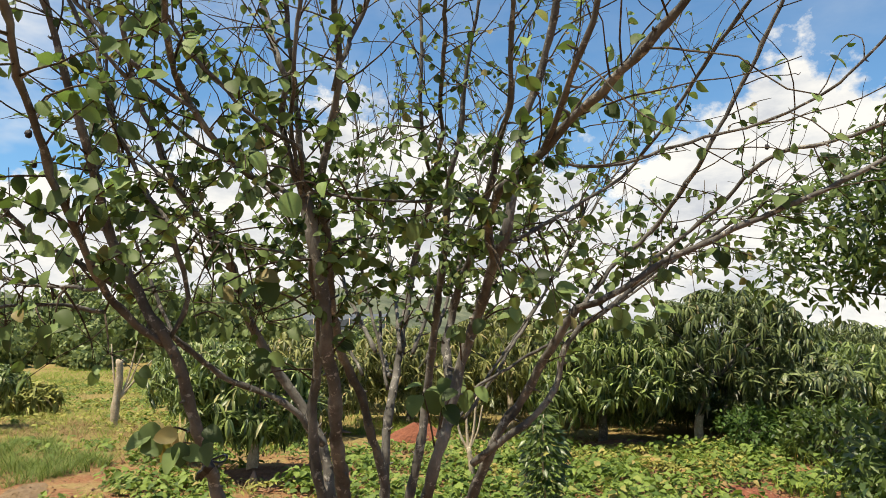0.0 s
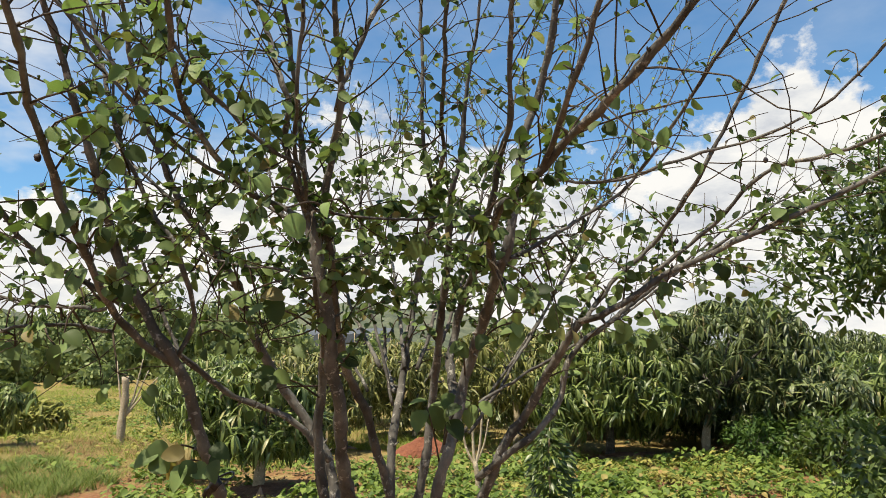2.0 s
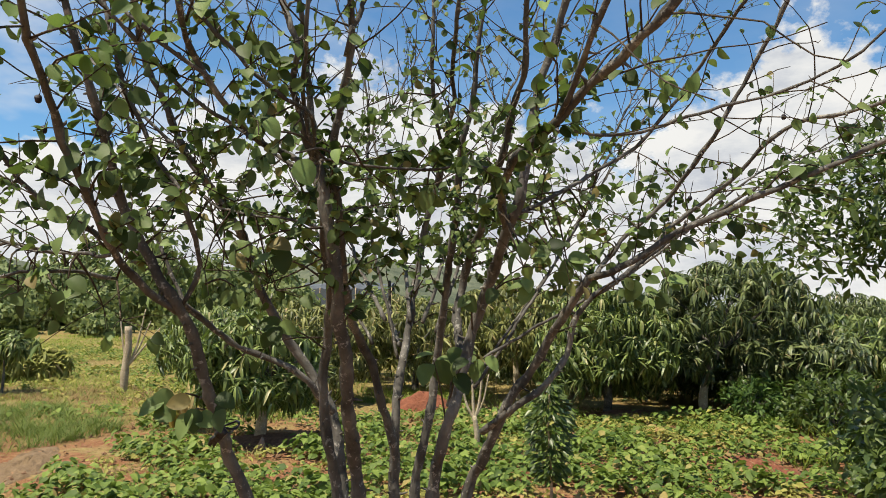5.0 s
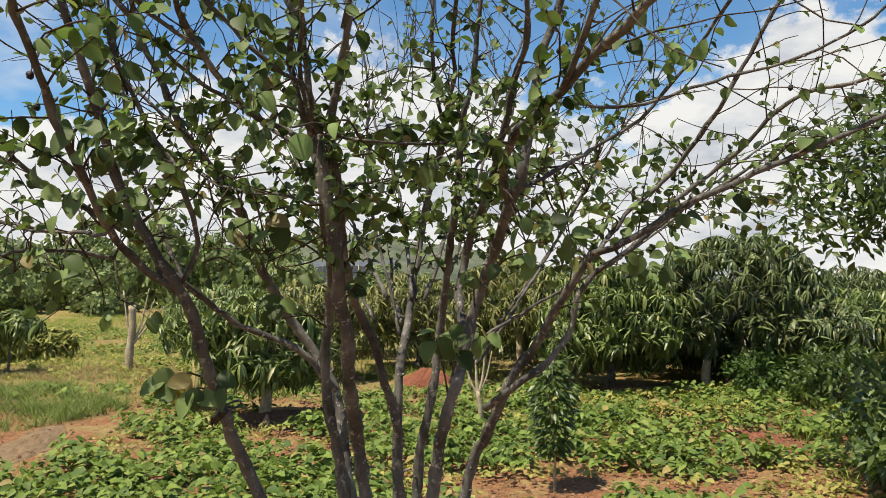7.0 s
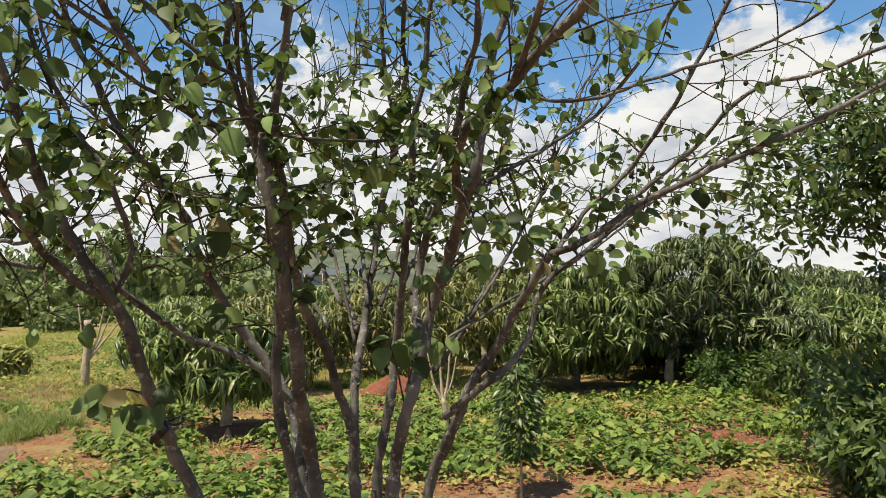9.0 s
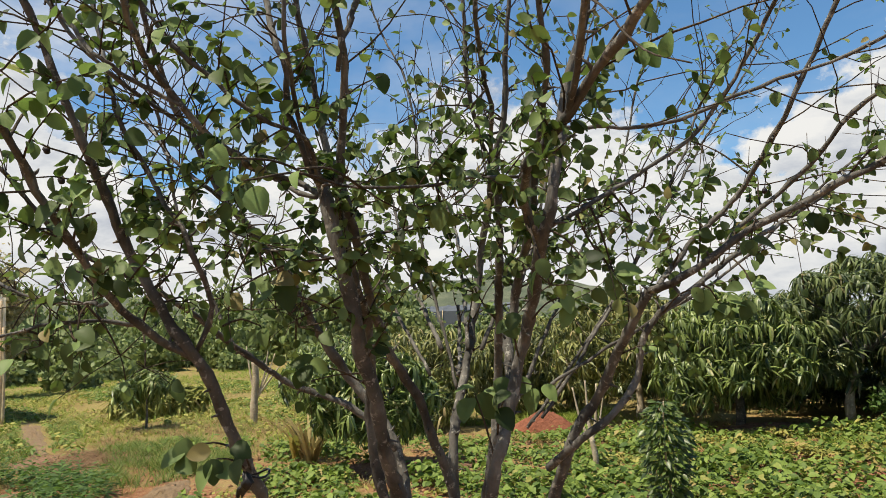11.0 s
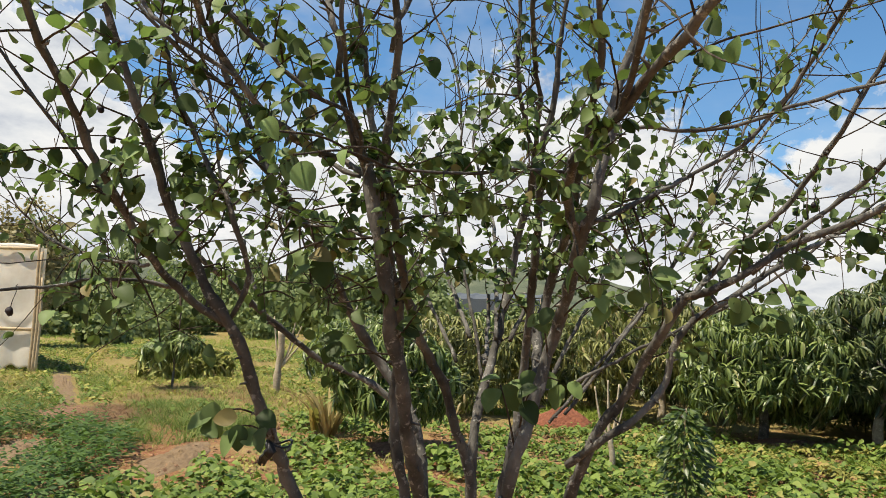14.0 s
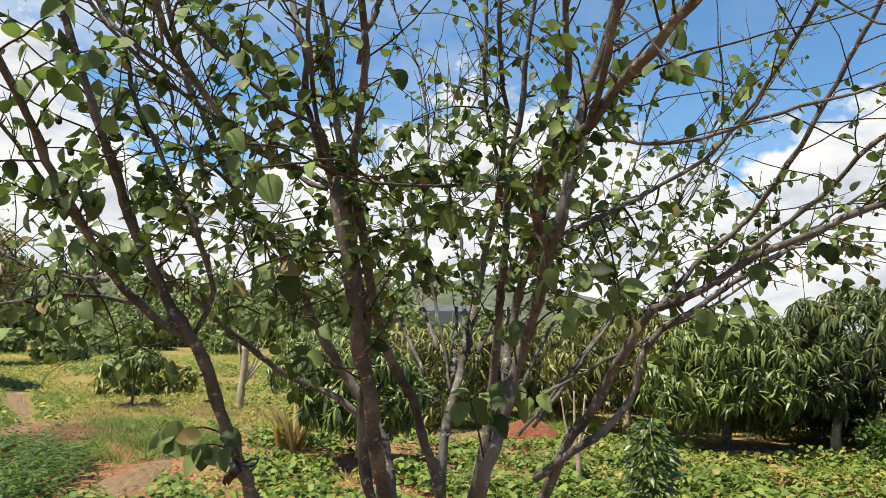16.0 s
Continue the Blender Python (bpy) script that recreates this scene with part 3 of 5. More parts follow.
limb([(-0.09, 2.08, 0.26), (-0.06, 1.97, 0.70), (-0.03, 1.89, 1.07), (-0.01, 1.85, 1.18), (0.02, 1.84, 1.29), (0.04, 1.93, 1.39), (0.03, 2.06, 1.51), (0.05, 2.10, 1.60), (0.09, 2.03, 1.71), (0.12, 1.92, 1.81), (0.14, 1.83, 1.91), (0.16, 1.74, 2.03), (0.17, 1.62, 2.09), (0.17, 1.50, 2.22)], 0.0230, 0.0070, bare=0.5, every=0.055)
limb([(0.02, 1.84, 1.28), (0.08, 1.88, 1.46), (0.11, 1.84, 1.55), (0.13, 1.72, 1.67), (0.16, 1.65, 1.74), (0.19, 1.65, 1.86), (0.21, 1.68, 1.95), (0.24, 1.70, 2.09), (0.27, 1.69, 2.17), (0.29, 1.65, 2.29)], 0.0165, 0.0070, bare=0.45, every=0.055)
limb([(0.15, 1.68, 1.71), (0.13, 1.57, 1.78), (0.15, 1.44, 1.83), (0.18, 1.40, 1.85), (0.22, 1.35, 1.88), (0.26, 1.29, 1.92), (0.30, 1.23, 1.95), (0.34, 1.15, 1.98), (0.38, 1.09, 2.02)], 0.0105, 0.0085, bare=0.2, every=0.05, extend=0.3)
limb([(0.21, 1.36, 1.87), (0.23, 1.27, 1.92), (0.24, 1.20, 1.96), (0.25, 1.15, 1.99), (0.27, 1.11, 2.04)], 0.0066, 0.0042, bare=0.15)
limb([(-0.08, 2.20, 0.28), (0.00, 2.30, 0.66), (0.07, 2.31, 0.98), (0.11, 2.24, 1.08), (0.155, 2.15, 1.20), (0.20, 2.13, 1.28), (0.26, 2.10, 1.36), (0.30, 2.04, 1.44), (0.35, 1.96, 1.54), (0.39, 1.90, 1.61)], 0.0255, 0.0120, "low grey stem leaning out of the tree", extend=0, bare=0.8, every=0.1, length=0.2)
limb([(0.39, 1.90, 1.61), (0.44, 1.86, 1.62), (0.52, 1.83, 1.67), (0.62, 1.82, 1.74), (0.70, 1.80, 1.77), (0.78, 1.76, 1.81), (0.88, 1.73, 1.85)], 0.0096, 0.0055, bare=0.1, every=0.08)
limb([(0.40, 1.91, 1.61), (0.51, 2.01, 1.72), (0.64, 2.00, 1.84), (0.69, 1.93, 1.92), (0.72, 1.83, 2.00), (0.77, 1.79, 2.10), (0.83, 1.74, 2.22), (0.86, 1.69, 2.30)], 0.0080, 0.0044, bare=0.12, every=0.08, leaves=8)
limb([(0.52, 1.84, 1.66), (0.62, 1.88, 1.76), (0.72, 1.85, 1.84), (0.78, 1.77, 1.92), (0.85, 1.73, 1.97), (0.95, 1.68, 1.98), (1.03, 1.62, 2.00)], 0.0064, 0.0040, bare=0.12, every=0.08, leaves=8)
limb([(0.20, 1.38, 1.87), (0.34, 1.50, 1.89), (0.46, 1.52, 1.91), (0.56, 1.52, 1.94), (0.67, 1.53, 1.97), (0.76, 1.50, 1.99), (0.85, 1.44, 2.03), (0.90, 1.39, 2.08)], 0.0042, 0.0027, bare=0.1, every=0.07, leaves=9)
limb([(0.16, 1.65, 1.73), (0.26, 1.70, 1.79), (0.40, 1.82, 1.89), (0.52, 1.85, 1.97), (0.59, 1.82, 2.05), (0.64, 1.75, 2.12), (0.67, 1.62, 2.18), (0.71, 1.53, 2.24)], 0.0060, 0.0038, bare=0.15, every=0.07, leaves=8)
limb([(0.12, 2.16, 1.17), (0.21, 2.08, 1.25), (0.29, 2.08, 1.31), (0.36, 2.12, 1.40), (0.38, 2.11, 1.48), (0.44, 2.10, 1.56), (0.55, 2.16, 1.63), (0.72, 2.30, 1.74), (0.98, 2.45, 1.88)], 0.0118, 0.0045, bare=0.45)
limb([(-0.28, 1.55, 1.84), (-0.24, 1.47, 1.83), (-0.16, 1.44, 1.81), (-0.09, 1.43, 1.80), (-0.02, 1.43, 1.80), (0.05, 1.40, 1.80), (0.13, 1.42, 1.80)], 0.0034, 0.0034, extend=0, bare=0.1, every=0.045, length=0.16)
limb([(-0.25, 1.60, 1.74), (-0.19, 1.68, 1.76), (-0.14, 1.70, 1.77), (-0.07, 1.69, 1.79)], 0.0030, 0.0020, bare=0.1, extend=0.15)
limb([(-0.26, 1.56, 1.70), (-0.38, 1.60, 1.73), (-0.46, 1.67, 1.75), (-0.58, 1.81, 1.79)], 0.0033, 0.0029, bare=0.1, every=0.05, extend=0.15)
limb([(-0.28, 1.56, 1.84), (-0.31, 1.51, 1.94), (-0.32, 1.48, 1.99), (-0.30, 1.42, 2.04), (-0.31, 1.40, 2.09), (-0.34, 1.44, 2.18)], 0.0074, 0.0060, bare=0.3, every=0.06)
limb([(-0.27, 1.55, 1.85), (-0.29, 1.49, 1.93), (-0.29, 1.45, 1.98), (-0.27, 1.37, 2.02), (-0.26, 1.32, 2.06), (-0.25, 1.30, 2.12)], 0.0058, 0.0034, bare=0.15)
limb([(-0.64, 1.38, 1.62), (-0.77, 1.50, 1.64), (-0.88, 1.54, 1.66), (-0.98, 1.57, 1.69)], 0.0045, 0.0022, bare=0.1, extend=0.25)
limb([(-0.80, 1.52, 1.64), (-0.94, 1.62, 1.66), (-1.06, 1.69, 1.68)], 0.0034, 0.0022, bare=0.1, extend=0.3)
limb([(-0.76, 2.17, 1.54), (-0.92, 2.18, 1.89), (-0.94, 2.12, 2.12), (-0.93, 1.99, 2.34)], 0.0065, 0.0037, bare=0.15)


limb([(-0.77, 1.70, 1.595), (-0.83, 1.64, 1.602), (-0.89, 1.57, 1.596), (-0.94, 1.51, 1.582), (-0.97, 1.47, 1.576), (-1.00, 1.43, 1.571), (-1.06, 1.34, 1.562)], 0.0052, 0.0030, "bare dark side branch", extend=0, bare=0.97)
limb([(-0.13, 2.33, 1.42), (-0.18, 2.66, 1.46), (-0.205, 2.92, 1.54), (-0.21, 2.95, 1.66)], 0.0085, 0.0070, "pale pruned stub", extend=0, bare=0.9)


# stems on the far side of the tree, forking off the inner ones
for i in range(10):
    x = -0.72 + 1.9 * (i + 0.5) / 10 + rng.normal(0, 0.06)
    far, tall = rng.uniform(2.5, 3.1), rng.uniform(2.1, 2.8)
    foot = np.array((-0.22 + 0.04 * i, 2.34, 1.25 + 0.25 * rng.random()))
    end = np.array((x * 1.15, far, tall))
    limb([foot, foot * 0.62 + end * 0.38 + np.array((0.06 * x, 0.06, 0.02)), foot * 0.25 + end * 0.75 + rng.normal(0, 0.05, 3), end], rng.uniform(0.0055, 0.0085), 0.003, bare=0.15, every=0.047, leaves=13, size=0.036, low=1.35)


def spray(center, n, spread, size, stem=None):
    """A cluster of large leaves on a short shoot."""
    c = np.array(center, float)
    if stem is None:
        near = min((path[np.linalg.norm(path - c, axis=1).argmin()] for _, path in stems), key=lambda p: np.linalg.norm(p - c))
        stem = near if np.linalg.norm(near - c) < 0.4 else c + np.array((0.05, 0.05, -0.08))
    root = np.array(stem, float)
    path = spline([root, (root + c) / 2 + rng.normal(0, 0.01, 3), c], 0.02)
    twig_geos.append(tube(path, np.linspace(0.003, 0.0015, len(path)), 5))
    for i in range(n):
        o = c + rng.normal(0, 1, 3) * spread
        along = (o - c) / (np.linalg.norm(o - c) + 1e-6) + np.array((0, -0.2, -0.55))
        leaf_sites.append((o, along, rng.normal(0, 0.6, 3) + np.array((-0.15, -0.5, 0.7)), 0.9 * size * rng.uniform(0.6, 1.15)))
        twig_geos.append(tube(np.array([c, (c + o) / 2 + np.array((0, 0, 0.006)), o]), [0.0013, 0.001, 0.0008], 4))


# clusters of large leaves low on the stems and at the limb ends
def fan(center, n, size, stem, turn=0.0):
    """A few large leaves that spread like fingers from one shoot."""
    c, root = np.array(center, float), np.array(stem, float)
    path = spline([root, (root + c) / 2 + np.array((0, -0.01, 0.015)), c], 0.02)
    twig_geos.append(tube(path, np.linspace(0.0028, 0.0016, len(path)), 5))
    for i in range(n):
        a = turn + (i - (n - 1) / 2) * 1.0 + rng.normal(0, 0.2)
        along = np.array((math.sin(a), -0.35 + rng.normal(0, 0.25), -0.75 * math.cos(a) - 0.1))
        up = np.array((-0.15, -0.75, 0.65)) + rng.normal(0, 0.3, 3)
        leaf_sites.append((c + rng.normal(0, 0.012, 3), along, up, size * rng.uniform(0.65, 1.1)))


for place, n, size, stem in (
    ((-0.60, 1.60, 1.33), 3, 0.066, (-0.54, 1.71, 1.31)), ((-0.53, 1.58, 1.31), 4, 0.068, (-0.53, 1.75, 1.25)), ((-0.46, 1.56, 1.32), 3, 0.060, (-0.53, 1.75, 1.25)),
    ((-0.02, 1.80, 1.40), 3, 0.066, (0.01, 1.85, 1.25)), ((0.03, 1.90, 1.40), 3, 0.064, (0.02, 1.84, 1.29)), ((0.05, 1.75, 1.39), 3, 0.056, (0.02, 1.84, 1.30)), ((0.10, 2.02, 1.40), 3, 0.064, (0.04, 1.93, 1.39)),
    ((-0.35, 1.47, 1.63), 3, 0.062, (-0.24, 1.60, 1.57)), ((-0.41, 1.40, 1.63), 2, 0.048, (-0.26, 1.56, 1.70)), ((-0.41, 1.82, 1.48), 4, 0.056, (-0.32, 2.00, 1.42)), ((0.07, 1.77, 1.56), 2, 0.055, (0.08, 1.88, 1.46)),
):
    fan(place, n, size, stem, rng.uniform(-0.4, 0.4))
for place, n, size, stem in (
    ((-0.66, 1.26, 1.98), 1, 0.038, (-0.65, 1.14, 1.87)), ((-0.66, 1.45, 1.97), 2, 0.054, (-0.66, 1.51, 1.93)), ((-0.71, 1.45, 2.02), 2, 0.048, (-0.70, 1.40, 1.94)),
    ((-0.58, 1.26, 1.77), 2, 0.050, (-0.64, 1.28, 1.72)), ((-0.61, 1.22, 1.79), 3, 0.050, (-0.64, 1.25, 1.75)), ((-0.66, 1.60, 1.84), 2, 0.056, (-0.62, 1.53, 1.84)), ((-0.70, 1.26, 1.75), 2, 0.050, (-0.64, 1.28, 1.72)),
    ((-0.73, 1.39, 1.70), 2, 0.056, (-0.65, 1.38, 1.64)), ((-0.26, 1.08, 1.79), 1, 0.043, (-0.24, 1.45, 1.83)), ((-0.22, 1.06, 1.75), 1, 0.044, (-0.20, 1.45, 1.82)), ((-0.35, 1.28, 2.00), 2, 0.046, (-0.36, 1.32, 1.97)),
):
    fan(place, n, size, stem, rng.uniform(-0.6, 0.6))
for place, n, size, stem in (
    ((-0.40, 1.17, 2.05), 2, 0.046, (-0.44, 1.19, 2.01)), ((-0.16, 1.10, 1.77), 1, 0.042, (-0.16, 1.44, 1.81)), ((-0.19, 1.81, 2.17), 1, 0.062, (-0.30, 1.66, 2.02)), ((0.36, 1.30, 2.03), 1, 0.040, (0.26, 1.29, 1.92)),
    ((0.33, 1.26, 1.95), 2, 0.048, (0.30, 1.23, 1.95)), ((0.16, 1.42, 1.63), 2, 0.048, (0.13, 1.60, 1.74)), ((0.50, 1.93, 1.61), 2, 0.058, (0.44, 2.10, 1.56)), ((-0.03, 1.52, 1.79), 2, 0.046, (-0.02, 1.43, 1.80)),
    ((0.24, 1.60, 1.66), 4, 0.050, (0.16, 1.66, 1.74)), ((0.30, 1.72, 1.64), 4, 0.052, (0.26, 1.70, 1.79)), ((0.20, 1.70, 1.60), 3, 0.052, (0.11, 1.84, 1.55)),
):
    fan(place, n, size, stem, rng.uniform(-0.6, 0.6))
for place, n, size, stem in (
    ((0.86, 1.72, 1.86), 3, 0.058, (0.80, 1.75, 1.82)), ((0.93, 1.74, 1.87), 3, 0.058, (0.86, 1.73, 1.85)), ((0.60, 1.80, 1.70), 3, 0.050, (0.62, 1.82, 1.74)), ((0.72, 1.78, 1.74), 3, 0.046, (0.70, 1.80, 1.77)),
    ((-0.85, 1.50, 1.60), 4, 0.050, (-0.85, 1.53, 1.65)), ((-0.95, 1.58, 1.60), 4, 0.052, (-0.95, 1.62, 1.66)), ((-0.76, 1.46, 1.56), 4, 0.052, (-0.75, 1.49, 1.64)), ((-0.50, 1.75, 1.58), 4, 0.052, (-0.53, 1.62, 1.58)),
    ((-0.47, 1.70, 1.68), 4, 0.048, (-0.46, 1.67, 1.75)), ((0.60, 2.20, 1.58), 4, 0.056, (0.55, 2.16, 1.63)), ((0.70, 2.22, 1.60), 4, 0.056, (0.66, 2.25, 1.70)),
):
    fan(place, n, size, stem, rng.uniform(-0.6, 0.6))

# leafy shoots through the crown
for place in ((-0.91, 1.55, 1.56), (-0.81, 1.55, 1.55), (-0.73, 1.56, 1.53), (-0.88, 1.57, 1.61), (-0.73, 1.65, 1.50), (-0.55, 1.81, 1.62), (-0.41, 1.70, 1.60), (-0.39, 1.70, 1.57), (-0.56, 1.91, 1.65), (-0.70, 1.97, 1.67), (-0.70, 1.86, 1.73), (-0.67, 1.65, 1.72)):
    spray(place, 6, 0.055, 0.039)
for place in ((-0.64, 1.59, 1.85), (-0.70, 1.65, 1.67), (0.17, 1.49, 1.61), (0.29, 1.72, 1.66), (0.24, 1.71, 1.79), (0.45, 1.94, 1.71), (0.35, 1.75, 1.75), (-0.19, 1.84, 1.93), (-0.26, 2.07, 1.77), (-0.14, 2.01, 2.09), (-0.46, 1.95, 1.44), (-0.52, 1.90, 1.84)):
    spray(place, 6, 0.055, 0.039)
for place in ((-0.60, 1.78, 1.78), (-0.47, 1.77, 1.62), (-0.43, 1.79, 1.59), (-0.57, 1.73, 1.62), (-0.58, 1.88, 1.71), (-0.63, 1.64, 1.64), (-0.11, 2.19, 2.27), (-0.21, 2.02, 2.11), (0.24, 1.82, 1.80), (0.29, 1.82, 1.78), (0.37, 1.90, 1.84), (0.51, 2.10, 1.81)):
    spray(place, 6, 0.055, 0.039)
for place in ((0.57, 2.05, 1.98), (0.77, 2.35, 1.73), (0.68, 2.27, 1.75), (0.85, 2.33, 1.78), (-0.70, 1.55, 1.91), (-0.67, 1.37, 1.75), (-0.51, 1.88, 1.86), (-0.36, 2.05, 1.84), (0.02, 2.05, 2.12), (-0.10, 2.19, 1.93), (-0.80, 1.54, 1.62), (-0.35, 1.90, 2.10)):
    spray(place, 6, 0.055, 0.039)


def build_leaves():
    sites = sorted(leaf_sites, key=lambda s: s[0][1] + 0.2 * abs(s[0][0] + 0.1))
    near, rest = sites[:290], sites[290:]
    shapes = []
    for lift, droop, wide in ((0.35, 0.25, 1.0), (0.5, 0.4, 0.92), (0.22, 0.12, 1.06), (0.7, 0.3, 0.95)):
        rows = (0, 0.08, 0.26, 0.50, 0.74, 0.91, 1.0)
        V, F = blade(rows, [h * wide for h in (0.03, 0.21, 0.36, 0.40, 0.32, 0.16, 0.01)], lift, droop)
        V[:, 2] += 0.015 * np.sin(V[:, 0] * 11) * np.sign(V[:, 1])
        me = mesh_of("leaf", V, F)
        me.materials.append(M_LEAF)
        shapes.append(me)
    M = frames_for(np.array([s[1] for s in near]), np.array([s[2] for s in near]))
    for i, (o, _, _, size) in enumerate(near):
        ob = new("leaf", shapes[i % 4])
        ob.parent = tree
        m = Matrix(M[i].tolist()).to_4x4()
        m.translation = Vector(o - TREE)
        ob.matrix_local = m @ Matrix.Diagonal((size, size, size, 1))
    # the leaves behind take the colour range with crown shade painted in
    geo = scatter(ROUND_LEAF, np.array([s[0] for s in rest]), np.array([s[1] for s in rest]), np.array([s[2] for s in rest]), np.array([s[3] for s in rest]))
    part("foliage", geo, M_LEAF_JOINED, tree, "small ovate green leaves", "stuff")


build_leaves()
twig_geos.sort(key=lambda g: g[0][0][1])
for geo in twig_geos[:280]:
    root = geo[0][:4].mean(0)
    holder = min(stems, key=lambda item: np.linalg.norm(item[1] - root, axis=1).min())[0]
    part("twig", geo, M_TWIG, holder)
part("fine_growth", join(twig_geos[280:]), M_TWIG, tree, "thin crooked brown shoots", "stuff")


def dried_fruit(p, r):
    """A shrivelled dry fruit on its stalk."""
    V, F = [], []
    for i in range(7):
        th = math.pi * i / 6
        for j in range(8):
            ph = 2 * math.pi * j / 8
            q = r * (1 + 0.14 * math.sin(3 * ph + i)) * (0.9 + 0.1 * rng.random())
            V.append((p[0] + q * math.sin(th) * math.cos(ph), p[1] + q * math.sin(th) * math.sin(ph), p[2] + 1.15 * q * math.cos(th)))
    for i in range(6):
        for j in range(8):
            F.append([i * 8 + j, i * 8 + (j + 1) % 8, (i + 1) * 8 + (j + 1) % 8, (i + 1) * 8 + j])
    stalk = tube(np.array([p, np.array(p) + (0.004, 0, 0.02), np.array(p) + (0.012, 0.004, 0.05)]), [0.0014, 0.001, 0.0008], 4)
    return part("dried_fruit", join([(np.array(V), F), stalk]), M_FRUIT, tree, "shrivelled black fruit")


for p in ((-0.93, 1.85, 1.86), (-0.90, 1.60, 1.93), (-0.86, 1.50, 1.97), (-0.20, 1.50, 2.07), (0.28, 1.70, 2.08), (0.68, 1.95, 1.83), (1.02, 2.10, 2.10), (-0.43, 1.55, 2.10), (-0.96, 1.41, 1.53)):
    dried_fruit(p, rng.uniform(0.006, 0.0085))


def plastic_scrap():
    """A knotted scrap of black plastic tied to the left stem."""
    rows = []
    for k in range(9):
        u = k / 8
        w = 0.004 + 0.009 * math.sin(u * 3.0) + 0.003 * (k % 2)
        c = np.array((-0.505 + 0.012 * math.sin(u * 5), 1.655 - 0.01 * math.sin(u * 4), 1.268 - 0.05 * u))
        rows.append([c + np.array((w * math.cos(a), 0.6 * w * math.sin(a), 0.006 * math.sin(3 * a))) for a in np.arange(8) * math.pi / 4])
    V = np.array(rows).reshape(-1, 3)
    F = [[i * 8 + j, i * 8 + (j + 1) % 8, (i + 1) * 8 + (j + 1) % 8, (i + 1) * 8 + j] for i in range(8) for j in range(8)]
    a = np.arange(14) * 2 * math.pi / 13
    ring = np.stack([-0.497 + 0.028 * np.cos(a), 1.700 + 0.028 * np.sin(a), 1.258 + 0.006 * np.sin(a * 2)], 1)
    return solo("plastic_scrap", join([(V, F), tube(ring, np.full(14, 0.0025), 6, 0.1)]), M_BLACK, "crumpled black plastic scrap tied round the tree stem", "plastic scrap")


plastic_scrap()


# ---- mango trees ----
def whorls(centres, axes, size, per=10, leaf=LONG_LEAF, droop=0.75, spread=0.9):
    """Rosettes of long drooping leaves."""
    n = len(centres)
    k = n * per
    ax = np.repeat(axes, per, 0)
    o = np.repeat(centres, per, 0)
    r = random_dirs(k)
    r -= ax * (r * ax).sum(1)[:, None]
    r /= np.linalg.norm(r, axis=1)[:, None] + 1e-9
    along = r * spread * 0.8 + ax * rng.uniform(-0.1, 0.7, (k, 1)) + np.array((0, 0, -droop * 0.25))
    up = ax * 0.3 + np.array((0, 0, 1.0)) + rng.normal(0, 0.2, (k, 3))
    return scatter(leaf, o + r * size * 0.06, along, up, size * rng.uniform(0.65, 1.2, k))


def lobed_points(centre, radii, lobes, each, seed, flat=0.35):
    """Points and outward ways on a crown of overlapping rounded boughs."""
    g = np.random.default_rng(seed)
    C, A = [], []
    centre, radii = np.array(centre, float), np.array(radii, float)
    for i in range(lobes):
        d = g.normal(0, 1, 3)
        d /= np.linalg.norm(d)
        d[2] = abs(d[2]) * 0.9 - flat * g.random()
        c = centre + d * radii * g.uniform(0.5, 0.72)
        lr = radii * g.uniform(0.32, 0.48)
        q = g.normal(0, 1, (each, 3))
        q /= np.linalg.norm(q, axis=1)[:, None]
        q = q + d * 0.6
        q /= np.linalg.norm(q, axis=1)[:, None]
        C.append(c + q * lr * g.uniform(0.75, 1.05, (each, 1)))
        A.append(q * 0.8 + d * 0.4 + np.array((0, 0, 0.25)))
    A = np.concatenate(A)
    return np.concatenate(C), A / np.linalg.norm(A, axis=1)[:, None]


